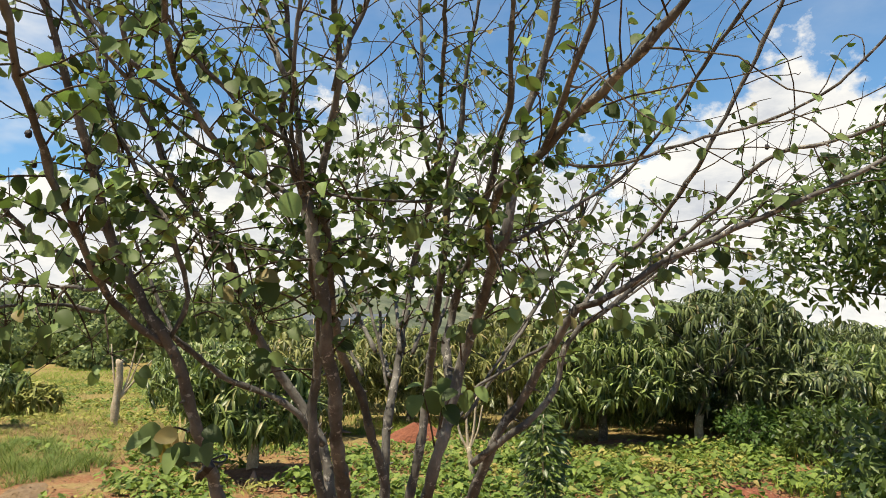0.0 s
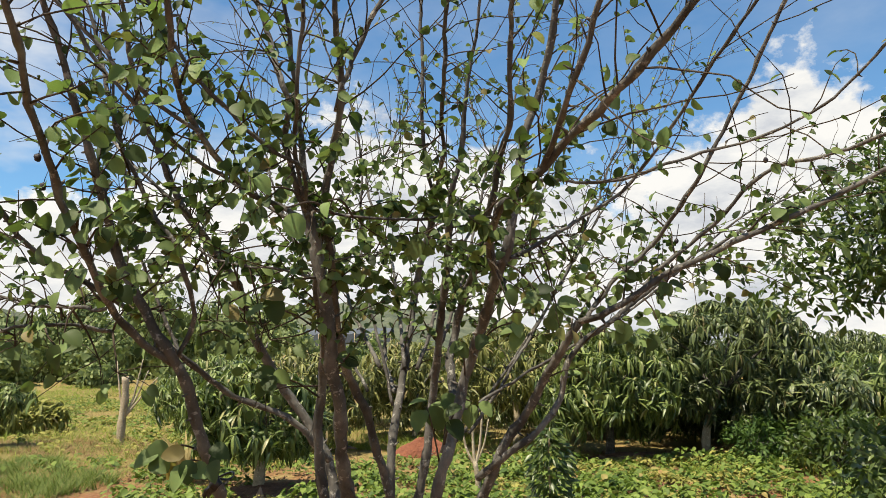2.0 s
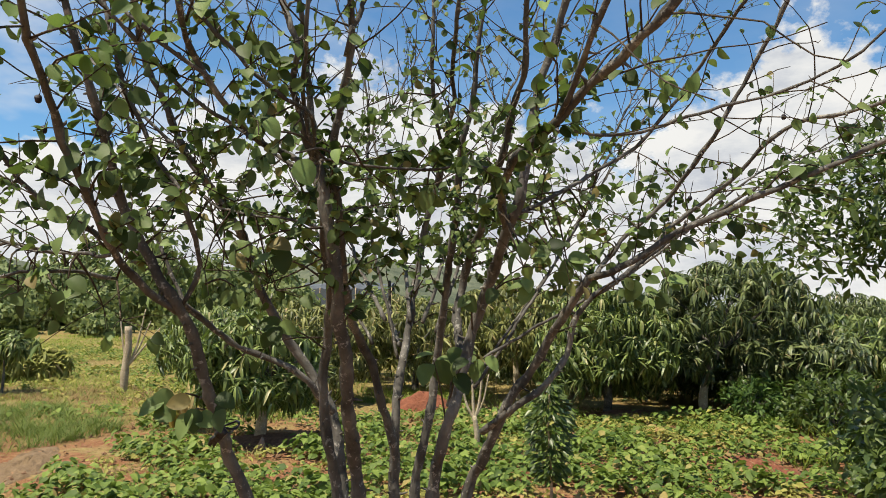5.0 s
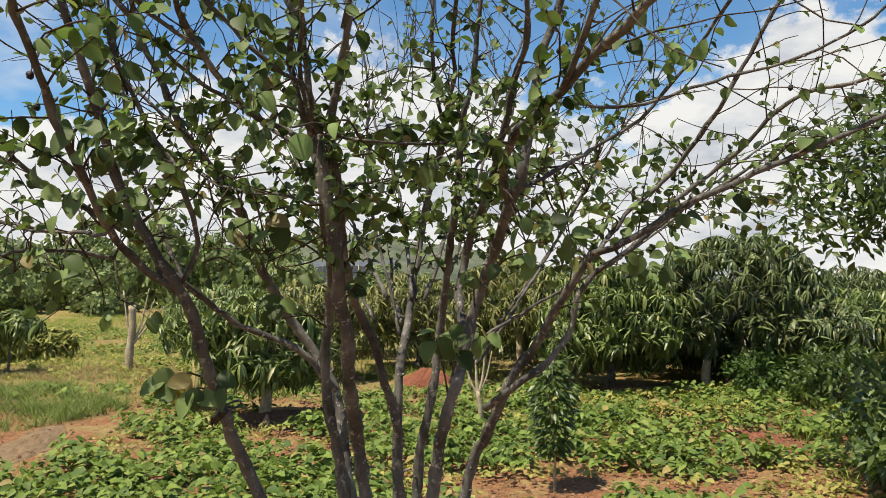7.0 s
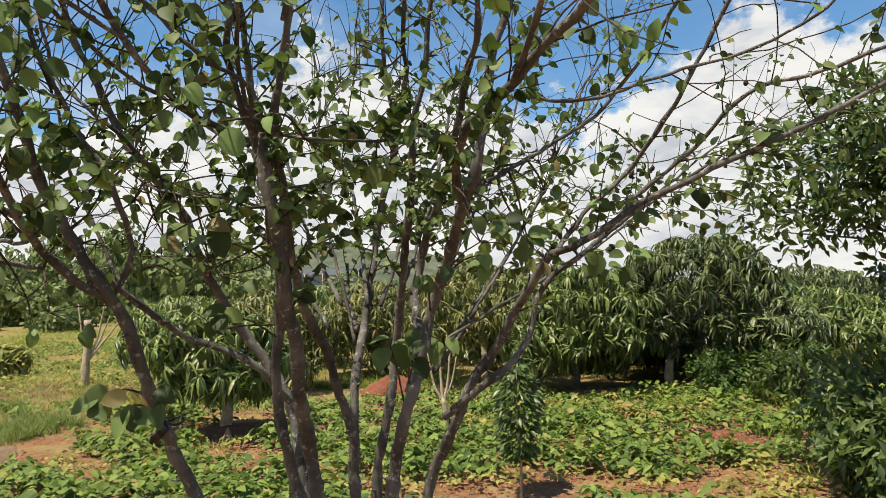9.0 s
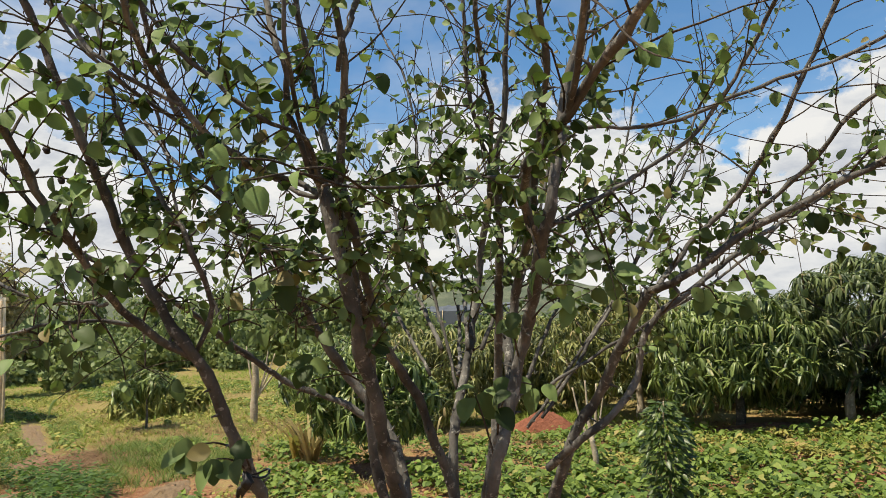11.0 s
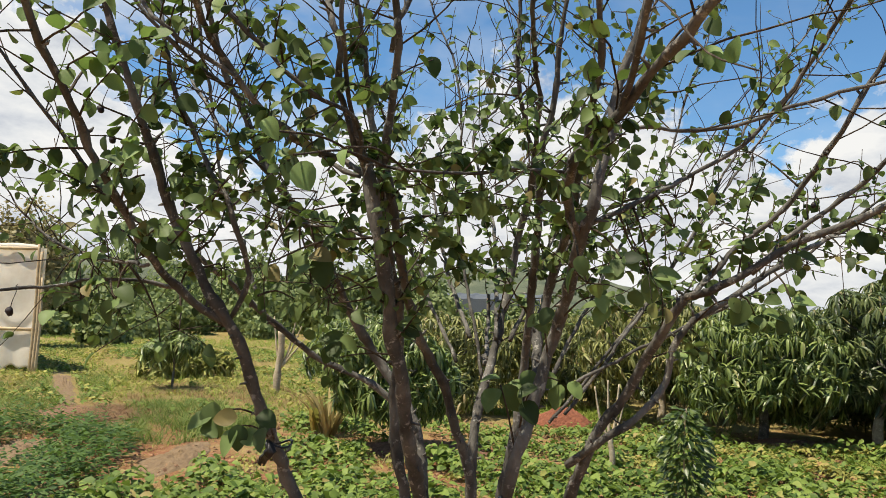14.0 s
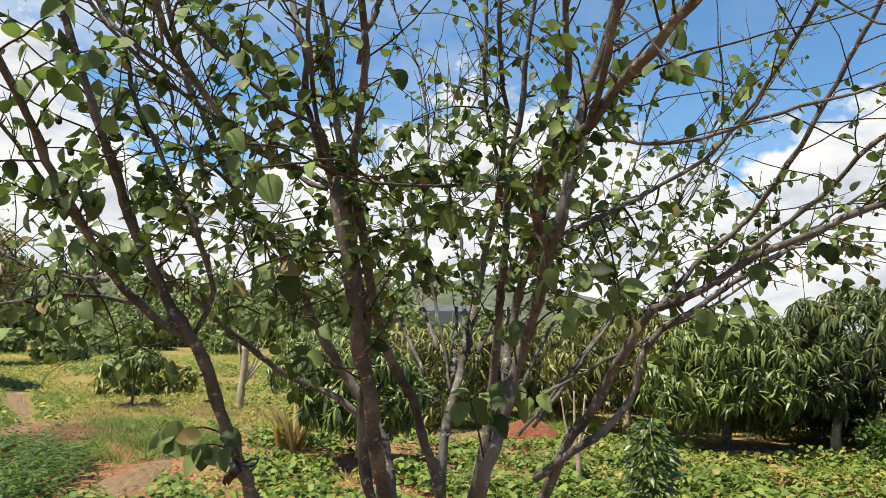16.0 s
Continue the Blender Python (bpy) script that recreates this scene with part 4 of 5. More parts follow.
def mango_tree(base, height, width, skirt, seed, material, label, lobes=9, each=230, size=0.21, lean=(0, 0)):
    """A low dense mango tree: short forked trunk and a domed crown of drooping leaf rosettes down to its skirt."""
    x, y = base
    t = thing("mango_tree", (x, y, 0), label, "tree", "mango trees of the orchard")
    mid = (height + skirt) / 2
    top = np.array((x + lean[0], y + lean[1], mid))
    stem = spline([(x, y, -0.05), (x + 0.03, y, 0.3 * mid), (x + 0.5 * lean[0], y + 0.5 * lean[1], 0.75 * mid)], 0.08)
    part("trunk", tube(stem, taper(stem, 0.075, 0.05), 10, 0.04), M_PALE_BARK if seed % 2 else M_BARK, t)
    g = np.random.default_rng(seed + 100)
    for i in range(6):
        a = i * 1.05 + g.uniform(0, 0.6)
        end = top + np.array((math.cos(a) * width * 0.38, math.sin(a) * width * 0.38, (height - mid) * g.uniform(0.0, 0.6)))
        b = spline([stem[-1] - (0, 0, 0.1), (stem[-1] + end) / 2 + (0, 0, 0.12), end], 0.1)
        part("branch", tube(b, taper(b, 0.035, 0.008), 7, 0.04), M_BARK, t)
    far = y > 12.8
    crown = [(top, np.array((width / 2, width / 2, (height - skirt) / 2)), 1.0)]
    for i in range(lobes):
        a = 2.4 * i + g.uniform(0, 0.5)
        r = g.uniform(0.16, 0.24) * width
        at = top + np.array((math.cos(a) * (width * 0.5 - 0.75 * r), math.sin(a) * (width * 0.5 - 0.75 * r), (height - skirt) * g.uniform(-0.36, 0.14)))
        crown.append((at, np.array((r, r, r * 0.7)), 0.9))
    C, A = [], []
    for centre, radii, share in crown:
        n = int(0.66 * share * each * (radii[0] * radii[0] + 1.6 * radii[0] * radii[2]))
        d = g.normal(0, 1, (n, 3))
        d /= np.linalg.norm(d, axis=1)[:, None]
        d[:, 2] = np.where(d[:, 2] < -0.5, -d[:, 2], d[:, 2])
        bump = 1 + 0.07 * np.sin(5 * d[:, 0] + seed) * np.sin(5 * d[:, 1] + 2 * seed) + 0.05 * np.sin(9 * d[:, 2] + 7 * d[:, 0])
        C.append(centre + d * radii * (bump * np.where(g.random(n) < 0.25, 0.72, g.uniform(0.88, 1.0, n)))[:, None])
        A.append(d + np.array((0, 0, 0.35)))
    C, A = np.concatenate(C), np.concatenate(A)
    A /= np.linalg.norm(A, axis=1)[:, None]
    keep = C[:, 2] > skirt + 0.1
    part("crown", whorls(C[keep], A[keep], size * (0.70 if far else 0.66), 9 if far else 13, droop=1.0, spread=1.2), material, t, "long drooping green leaves", "stuff")
    return t


DARK, LOW, YELLOW = "mango tree with dense dark green drooping leaves", "low bushy mango tree with leaves down to the ground", "mango tree with yellowish young leaves"
mango_tree((4.15, 11.7), 2.5, 3.0, 0.36, 3, M_MANGO_DARK, "broad domed mango tree with dense dark green leaves", 7, 230, 0.21, (0.72, 0.45))
mango_tree((2.6, 11.6), 2.05, 2.2, 0.20, 4, M_MANGO, "low mango tree with drooping rosettes over its own litter", 14, 210)
mango_tree((1.35, 13.4), 2.25, 2.6, 0.15, 5, M_MANGO_YOUNG, YELLOW, 8, 150)
mango_tree((-0.55, 15.6), 2.0, 3.0, 0.12, 6, M_MANGO_YOUNG, YELLOW, 8, 150)
mango_tree((-2.25, 9.2), 1.62, 1.6, 0.22, 7, M_MANGO, "small mango tree with a stone at its foot")
mango_tree((-2.45, 13.4), 1.85, 2.4, 0.12, 8, M_MANGO_YOUNG, YELLOW, 8, 150)
mango_tree((-4.2, 14.0), 1.75, 2.2, 0.12, 10, M_MANGO, LOW, 8, 150)
mango_tree((7.4, 13.4), 1.6, 3.0, 0.15, 9, M_MANGO, "spreading mango tree with lighter green leaves", 8, 150)
mango_tree((9.8, 17.5), 2.1, 3.6, 0.15, 12, M_MANGO_DARK, DARK, 8, 150)
mango_tree((-5.4, 18.5), 1.9, 3.0, 0.12, 13, M_MANGO, LOW, 8, 150)
mango_tree((-2.3, 19.0), 2.0, 3.2, 0.12, 14, M_MANGO, LOW, 8, 150)
mango_tree((1.2, 18.6), 2.1, 3.4, 0.12, 15, M_MANGO, LOW, 8, 150)
mango_tree((4.8, 17.0), 2.2, 3.4, 0.12, 16, M_MANGO_DARK, DARK, 8, 150)
mango_tree((8.3, 11.2), 1.3, 2.6, 0.12, 18, M_MANGO, LOW)
mango_tree((10.8, 13.0), 1.95, 3.2, 0.12, 19, M_MANGO, LOW, 8, 150)
mango_tree((13.6, 16.0), 2.1, 3.6, 0.12, 20, M_MANGO_DARK, DARK, 8, 150)
mango_tree((4.4, 15.2), 1.5, 3.2, 0.05, 25, M_MANGO, LOW, 8, 150)
mango_tree((2.6, 15.6), 1.5, 2.8, 0.05, 26, M_MANGO_DARK, LOW, 8, 150)
mango_tree((5.6, 11.4), 1.45, 1.9, 0.10, 17, M_MANGO_DARK, LOW)


# ---- dark glossy tree beside the field, and the shrub under it ----
def glossy_tree(base, centre, radii, lobes, each, seed, name, label, leaf_size, trunk_r, low=(), material=M_CITRUS, airy=()):
    t = thing(name, (*base, 0), label, "tree" if name.endswith("tree") else "shrub")
    b = np.array((*base, 0.0))
    c = np.array(centre, float)
    stem = spline([b - (0, 0, 0.05), b * 0.6 + c * 0.4 - (0, 0, 0.1), c - (0, 0, radii[2] * 0.4)], 0.08)
    part("trunk", tube(stem, taper(stem, trunk_r, trunk_r * 0.6), 9, 0.04), M_BARK, t)
    C, A = lobed_points(c, radii, lobes, each, seed, 0.9)
    for k, (c2, r2, n2) in enumerate(low):
        C2, A2 = lobed_points(c2, r2, n2, each, seed + 7 + k, 0.9)
        C, A = np.concatenate([C, C2]), np.concatenate([A, A2])
    g = np.random.default_rng(seed)
    for c3, r3, n3 in airy:
        d = g.normal(0, 1, (n3, 3))
        d /= np.linalg.norm(d, axis=1)[:, None]
        C = np.concatenate([C, np.array(c3) + d * np.array(r3) * g.random((n3, 1)) ** 0.5])
        A = np.concatenate([A, d + np.array((-0.3, 0, 0.3))])
    for i in g.choice(len(C), 30, replace=False):
        p = spline([stem[-1 - int(g.integers(0, 4))], (stem[-1] + C[i]) / 2 + g.normal(0, 0.05, 3), C[i]], 0.08)
        part("branch", tube(p, taper(p, trunk_r * 0.32, 0.004), 6, 0.03), M_BARK, t)
    n = len(C)
    per = 9
    o = np.repeat(C, per, 0) + rng.normal(0, 0.06, (n * per, 3))
    along = np.repeat(A, per, 0) * 0.6 + random_dirs(n * per) + np.array((0, 0, -0.25))
    up = np.repeat(A, per, 0) * 0.6 + np.array((0, 0, 0.7)) + rng.normal(0, 0.4, (n * per, 3))
    part("crown", scatter(LANCE_LEAF, o, along, up, leaf_size * rng.uniform(0.6, 1.2, n * per)), material, t, "small dark glossy leaves", "stuff")
    return t


glossy_tree((4.75, 5.5), (4.80, 5.35, 2.10), (1.05, 0.9, 1.25), 44, 28, 21, "citrus_tree", "dark glossy-leaved citrus tree beside the crop field", 0.105, 0.06, (((4.60, 5.25, 1.2), (0.85, 0.8, 0.8), 22),), M_CITRUS, (((3.65, 5.35, 2.50), (0.95, 0.7, 0.66), 420), ((4.45, 5.3, 2.7), (0.85, 0.6, 0.55), 260), ((2.85, 5.40, 2.08), (0.5, 0.45, 0.36), 44), ((4.0, 5.3, 1.55), (0.55, 0.5, 0.5), 24)))
glossy_tree((4.15, 5.7), (4.35, 5.6, 0.45), (0.75, 0.7, 0.48), 20, 18, 22, "leafy_shrub", "dark green leafy shrub under the citrus tree", 0.115, 0.03, (), M_SHRUB, (((3.75, 5.65, 0.55), (0.75, 0.6, 0.55), 150),))
glossy_tree((3.55, 5.25), (3.55, 5.25, 0.36), (0.52, 0.55, 0.40), 14, 16, 25, "leafy_shrub", "low dark green shrub at the edge of the crop", 0.12, 0.02, (), M_SHRUB, (((3.4, 5.0, 0.32), (0.55, 0.6, 0.30), 60), ((3.5, 6.0, 0.55), (0.35, 0.5, 0.40), 40)))
glossy_tree((5.15, 9.6), (5.15, 9.6, 0.42), (0.55, 0.5, 0.45), 12, 16, 23, "leafy_shrub", "green leafy shrub beside the mango trees", 0.11, 0.02, (), M_SHRUB)


glossy_tree((3.75, 13.5), (3.75, 13.5, 0.48), (0.9, 0.6, 0.48), 14, 18, 24, "leafy_shrub", "green leafy shrub behind the domed mango tree", 0.11, 0.02)
glossy_tree((5.35, 13.3), (5.35, 13.3, 0.44), (0.7, 0.5, 0.44), 12, 18, 27, "leafy_shrub", "low leafy shrub behind the domed mango tree", 0.11, 0.02)

glossy_tree((4.55, 10.7), (4.55, 10.7, 0.36), (0.42, 0.35, 0.34), 9, 14, 28, "leafy_shrub", "light green leafy plant at the crop's edge", 0.10, 0.015, (), M_WEED)


# ---- saplings and stems in the field ----
def sapling(base, height, bare, width, seed, label):
    x, y = base
    t = thing("sapling", (x, y, 0), label, "sapling")
    stem = spline([(x, y, -0.03), (x + 0.008, y, bare), (x - 0.01, y, height * 0.7), (x + 0.01, y, height)], 0.05)
    part("stem", tube(stem, taper(stem, 0.013, 0.004), 7, 0.03), M_PALE_BARK, t)
    g = np.random.default_rng(seed)
    n = 760
    h = g.uniform(bare, height, n)
    r = width / 2 * np.sqrt(g.random(n)) * np.interp((h - bare) / (height - bare), (0, 0.25, 0.7, 1), (0.45, 0.9, 1.0, 0.35))
    a = g.uniform(0, 2 * math.pi, n)
    o = np.stack([x + r * np.cos(a), y + r * np.sin(a), h], 1)
    along = np.stack([np.cos(a), np.sin(a), g.uniform(-0.9, 0.3, n)], 1)
    up = np.stack([g.normal(0, 0.4, n), g.normal(0, 0.4, n) - 0.3, np.ones(n)], 1)
    part("foliage", scatter(LANCE_LEAF, o, along, up, g.uniform(0.05, 0.10, n)), M_CITRUS, t, "dark narrow leaves", "stuff")
    return t


sapling((0.85, 5.80), 1.0, 0.27, 0.34, 31, "slim dark green sapling with a bare pale stem, in red soil")


def forked_stem():
    x, y = 0.40, 8.40
    t = thing("pruned_sapling", (x, y, 0), "pale leafless sapling pruned to upright forks, in the crop", "sapling")
    p = spline([(x, y, -0.04), (x + 0.01, y, 0.2), (x - 0.02, y, 0.42)], 0.05)
    part("stem", tube(p, taper(p, 0.035, 0.028), 9, 0.04), M_PALE_BARK, t)
    for dx, h, r in ((-0.16, 0.95, 0.014), (-0.02, 1.02, 0.016), (0.10, 0.98, 0.015), (0.17, 0.88, 0.011)):
        q = spline([(x - 0.02, y, 0.38), (x - 0.02 + dx * 0.6, y + 0.02, 0.58), (x - 0.02 + dx, y + 0.03, h)], 0.05)
        part("branch", tube(q, taper(q, r * 1.3, r * 0.6), 7, 0.04), M_PALE_BARK, t)
    return t


forked_stem()


def pale_stump():
    x, y = -6.62, 15.5
    t = thing("lopped_trunk", (x, y, 0), "pale lopped tree trunk with thin side shoots", "tree trunk")
    p = spline([(x - 0.02, y, -0.05), (x, y, 0.5), (x + 0.05, y, 0.95), (x + 0.03, y, 1.38)], 0.1)
    part("trunk", tube(p, taper(p, 0.085, 0.070), 11, 0.05), M_PALE_BARK, t)
    for dx, h in ((0.42, 1.5), (0.62, 1.35), (0.3, 1.75), (-0.25, 1.7)):
        q = spline([(x + 0.05, y, 0.55), (x + 0.05 + dx * 0.5, y + 0.05, 0.95), (x + 0.05 + dx, y + 0.1, h)], 0.1)
        part("branch", tube(q, taper(q, 0.03, 0.012), 6, 0.04), M_PALE_BARK, t)
    return t


pale_stump()


def small_tree(base, height, width, seed, material, label):
    x, y = base
    t = thing("young_tree", (x, y, 0), label, "tree")
    stem = spline([(x, y, -0.05), (x + 0.02, y, height * 0.4), (x, y, height * 0.75)], 0.08)
    part("trunk", tube(stem, taper(stem, 0.03, 0.015), 8, 0.04), M_BARK, t)
    C, A = lobed_points((x, y, height * 0.68), (width / 2, width / 2, height * 0.34), 12, 26, seed)
    part("crown", whorls(C, A, 0.17, 8), material, t, "narrow green leaves", "stuff")
    return t


small_tree((-9.0, 15.2), 1.35, 1.3, 41, M_MANGO, "young tree with a thin dark stem and narrow leaves")


def sword_plant(base, n, height, seed, material, label, name="sword_leaf_plant", wide=1.0, steep=1.0):
    x, y = base
    g = np.random.default_rng(seed)
    leaf = blade((0, 0.25, 0.6, 0.85, 1.0), [h * wide for h in (0.03, 0.045, 0.04, 0.025, 0.003)], 0.5, 0.38)
    a = g.uniform(0, 2 * math.pi, n)
    o = np.stack([x + 0.12 * np.cos(a) * g.random(n), y + 0.12 * np.sin(a) * g.random(n), np.full(n, 0.0)], 1)
    along = np.stack([np.cos(a) * 0.55, np.sin(a) * 0.55, steep * g.uniform(0.6, 1.6, n)], 1)
    up = np.stack([-np.cos(a), -np.sin(a), np.full(n, 0.6)], 1)
    return solo(name, scatter(leaf, o, along, up, height * g.uniform(0.6, 1.15, n)), material, label, "plant")


sword_plant((-3.62, 10.1), 7, 0.70, 51, M_CROP_YELLOW, "clump of broad upright yellow-green leaves", wide=1.6)
sword_plant((-3.38, 9.95), 60, 0.66, 52, M_STRAW, "dry tan clump of drooping leaves", wide=0.8, steep=2.6)


def loose_bush(base, height, width, seed):
    x, y = base
    t = thing("field_shrub", (x, y, 0), "loose yellow-green shrub in the farther field", "shrub", "shrubs in the far field")
    C, A = lobed_points((x, y, height * 0.42), (width / 2, width / 2, height * 0.55), 12, 12, seed)
    for i in range(5):
        a = 1.25 * i
        p = spline([(x, y, -0.02), (x + 0.1 * math.cos(a), y + 0.1 * math.sin(a), height * 0.3), (x + 0.3 * math.cos(a), y + 0.3 * math.sin(a), height * 0.65)], 0.08)
        part("stem", tube(p, taper(p, 0.014, 0.006), 6, 0.05), M_TWIG, t)
    part("leaves", whorls(C, A, 0.24, 8, droop=0.4), M_BUSH, t, "long yellow-green leaves", "stuff")
    return t


for x, y, h, w, k in ((-10.75, 17.8, 0.95, 1.5, 33), (-9.9, 18.6, 0.95, 1.2, 34), (-11.7, 20.5, 0.8, 1.2, 35)):
    loose_bush((x, y), h, w, k)


# ---- plastic-covered shelter at the field's edge ----
def shelter():
    t = thing("plastic_shelter", (-14.8, 17.7, 0), "shelter of white plastic sheeting on rough poles", "shelter")
    # front wall of sheet, from its near corner to the left, with sags and folds
    a, b = np.array((-14.75, 17.7)), np.array((-23.0, 16.9))
    nx, nz = 110, 46
    V = []
    for j in range(nz + 1):
        for i in range(nx + 1):
            u, w = (i / nx) ** 1.7, j / nz
            p = a + (b - a) * u
            sag = 0.05 * math.sin(w * math.pi) * math.sin(u * 9.5) + 0.008 * math.sin(u * 41 + w * 5) + 0.006 * math.sin(w * 19 + u * 8)
            low = max(0.0, 1 - w / 0.35)
            sag += 0.030 * math.sin(u * 62 + 3 * w) * low + 0.020 * math.sin(w * 40 + 5 * math.sin(u * 23)) * math.exp(-(((w - 0.36) / 0.09) ** 2)) + 0.016 * math.sin(u * 88 - w * 14) * w
            hem = (0.07 * math.sin(u * 33) + 0.05 * math.sin(u * 97) + 0.22 * min(1, u * 4)) * max(0.0, 1 - w * 6)
            V.append((p[0] - 0.1 * sag, p[1] - 0.99 * sag, 0.05 + hem + 3.45 * w + 0.06 * math.sin(u * 14) * w))
    F = [[j * (nx + 1) + i, j * (nx + 1) + i + 1, (j + 1) * (nx + 1) + i + 1, (j + 1) * (nx + 1) + i] for j in range(nz) for i in range(nx)]
    sheet = part("sheet", (np.array(V), F), M_SHEET, t, "sagging white plastic sheet")
    sheet.modifiers.new("thickness", "SOLIDIFY").thickness = 0.01
    # sloping roof and the shaded end wall
    c = np.array((-21.0, 22.4))
    d = c + (b - a)
    roof = [(*a, 3.5), (*b, 3.55), (*d, 4.1), (*c, 4.0), (*a, 3.44), (*b, 3.49), (*d, 4.04), (*c, 3.94)]
    box = [[0, 1, 2, 3], [7, 6, 5, 4], [0, 4, 5, 1], [1, 5, 6, 2], [2, 6, 7, 3], [3, 7, 4, 0]]
    part("roof", (np.array(roof), box), M_SHEET, t, "pale sheet roof", smooth=False)
    q = np.array((0.05, 0.02))
    end = [(*(a + q), 0.1), (*(c + q), 0.1), (*(c + q), 3.9), (*(a + q), 3.42), (*(a + q * 2), 0.1), (*(c + q * 2), 0.1), (*(c + q * 2), 3.9), (*(a + q * 2), 3.42)]
    part("end_wall", (np.array(end), box), M_SHEET, t, "pale sheet end wall", smooth=False)
    for x, y, h, r in ((-14.72, 17.55, 3.6, 0.05), (-14.58, 17.5, 3.3, 0.045), (-14.45, 17.45, 2.6, 0.04), (-20.5, 22.35, 3.7, 0.07), (-18.9, 17.2, 3.5, 0.06), (-22.9, 16.8, 3.5, 0.06)):
        p = spline([(x, y, -0.1), (x + 0.03, y, h * 0.5), (x - 0.02, y, h)], 0.3)
        part("pole", tube(p, taper(p, r, r * 0.8), 8, 0.05), M_POLE, t, "rough bamboo pole")
    for z in (1.18, 3.40):
        p = spline([(a[0], a[1] - 0.1, z), (-19.0, 17.2, z + 0.03), (b[0], b[1] - 0.1, z)], 0.6)
        part("rail", tube(p, np.full(len(p), 0.045), 6, 0.03), M_POLE, t, "pale horizontal rail")
    return t


shelter()


def net_house():
    """Long shade-net roofs on the foot of the hill."""
    t = thing("shade_net_house", (-120.0, 600, 14), "long grey-blue shade-net houses at the foot of the hill", "net house")
    x0, x1, y0, y1 = -186.0, -40.0, 598.0, 640.0
    n = 40
    rows = []
    for y, z in ((y0, 12.0), (y0, 28.0), (y0 + 8, 31.0), (y1 - 8, 34.0), (y1, 29.0), (y1, 12.0)):
        rows.append([(x0 + (x1 - x0) * i / n, y, z - (0.9 * (i % 4 != 0) if z > 12 else 0)) for i in range(n + 1)])
    V = np.array(rows).reshape(-1, 3)
    F = [[k * (n + 1) + i, k * (n + 1) + i + 1, (k + 1) * (n + 1) + i + 1, (k + 1) * (n + 1) + i] for k in range(5) for i in range(n)]
    part("net", (V, F), M_NET, t, "taut grey-blue netting", smooth=False).modifiers.new("thickness", "SOLIDIFY").thickness = 0.2
    for i in range(0, n + 1, 4):
        x = x0 + (x1 - x0) * i / n
        part("post", tube(np.array([(x, y0 - 0.4, 12.0), (x, y0 - 0.4, 20.0), (x, y0 - 0.4, 28.2)]), [0.3] * 3, 6), M_POLE, t)
    return t


net_house()


# ---- mound, path, stones, banks ----
def heap(name, centre, radii, height, material, label, category, seed, rings=9, around=26, kind="", turn=0.0):
    flat = height < 0.08
    rings, around = (14, 40) if flat else (rings, around)
    g = np.random.default_rng(seed)
    ph = g.uniform(0, 6, 5)
    V = [(centre[0], centre[1], height)]
    for i in range(1, rings + 1):
        u = i / rings
        for j in range(around):
            a = 2 * math.pi * j / around
            w = 1 + 0.16 * math.sin(2 * a + ph[0]) + 0.10 * math.sin(3 * a + ph[1]) + 0.06 * math.sin(7 * a + ph[2])
            z = height * (1 - u * u) ** 1.2 * (1 + 0.10 * math.sin(5 * a + 9 * u + ph[3])) + g.normal(0, 0.30 if flat else 0.035) * height
            p, q = radii[0] * u * w * math.cos(a), radii[1] * u * w * math.sin(a)
            x, y = centre[0] + p * math.cos(turn) - q * math.sin(turn), centre[1] + p * math.sin(turn) + q * math.cos(turn)
            V.append((x, y, (z if i < rings else -0.04) + (float(ground_height(x, y)) if flat else 0.0)))
    F = [[0, 1 + j, 1 + (j + 1) % around] for j in range(around)]
    for i in range(rings - 1):
        for j in range(around):
            p, q = 1 + i * around + j, 1 + i * around + (j + 1) % around
            F.append([p, p + around, q + around, q])
    return solo(name, (np.array(V), F), material, label, category, kind)


heap("earth_mound", (-0.28, 12.6), (0.50, 0.45), 0.28, M_MOUND, "heap of fresh red earth among the trees", "earth mound", 71)
heap("earth_bank", (2.85, 11.3), (0.95, 0.42), 0.13, M_BED, "low bank of dead leaves under the mango tree", "leaf litter", 72)
heap("earth_bank", (-1.9, 9.15), (1.05, 0.45), 0.11, M_BED, "low bank of dead leaves under the small mango tree", "leaf litter", 73)
heap("path", (-4.3, 7.65), (0.33, 0.95), 0.04, M_PATH, "strip of trodden pale earth", "path", 74, kind="structure", turn=0.25)
heap("path", (-6.15, 7.55), (0.38, 1.15), 0.04, M_PATH, "strip of trodden pale earth beside weeds", "path", 75, kind="structure", turn=0.45)
heap("path", (-4.12, 6.05), (0.20, 0.28), 0.03, M_PATH, "patch of trodden pale earth", "path", 80, kind="structure")
heap("path", (-11.75, 15.2), (0.27, 4.5), 0.04, M_PATH, "trodden pale earth leading to the shelter", "path", 76, kind="structure", turn=0.70)
heap("bare_patch", (-7.5, 10.9), (1.0, 1.9), 0.04, M_CLOD, "bare patch of crumbled red-brown soil", "soil", 83, kind="structure", turn=0.6)
heap("bare_patch", (3.25, 7.4), (0.4, 0.7), 0.05, M_MOUND, "bare patch of red-brown soil", "soil", 77, kind="structure")
heap("stone", (-2.1, 8.75), (0.05, 0.045), 0.13, M_STONE, "pale upright stone at the foot of a small mango tree", "stone", 78, 6, 12)
heap("clod", (-1.5, 6.05), (0.16, 0.12), 0.10, M_PATH, "brown clod of dry earth in the crop", "earth clod", 79, 6, 12)


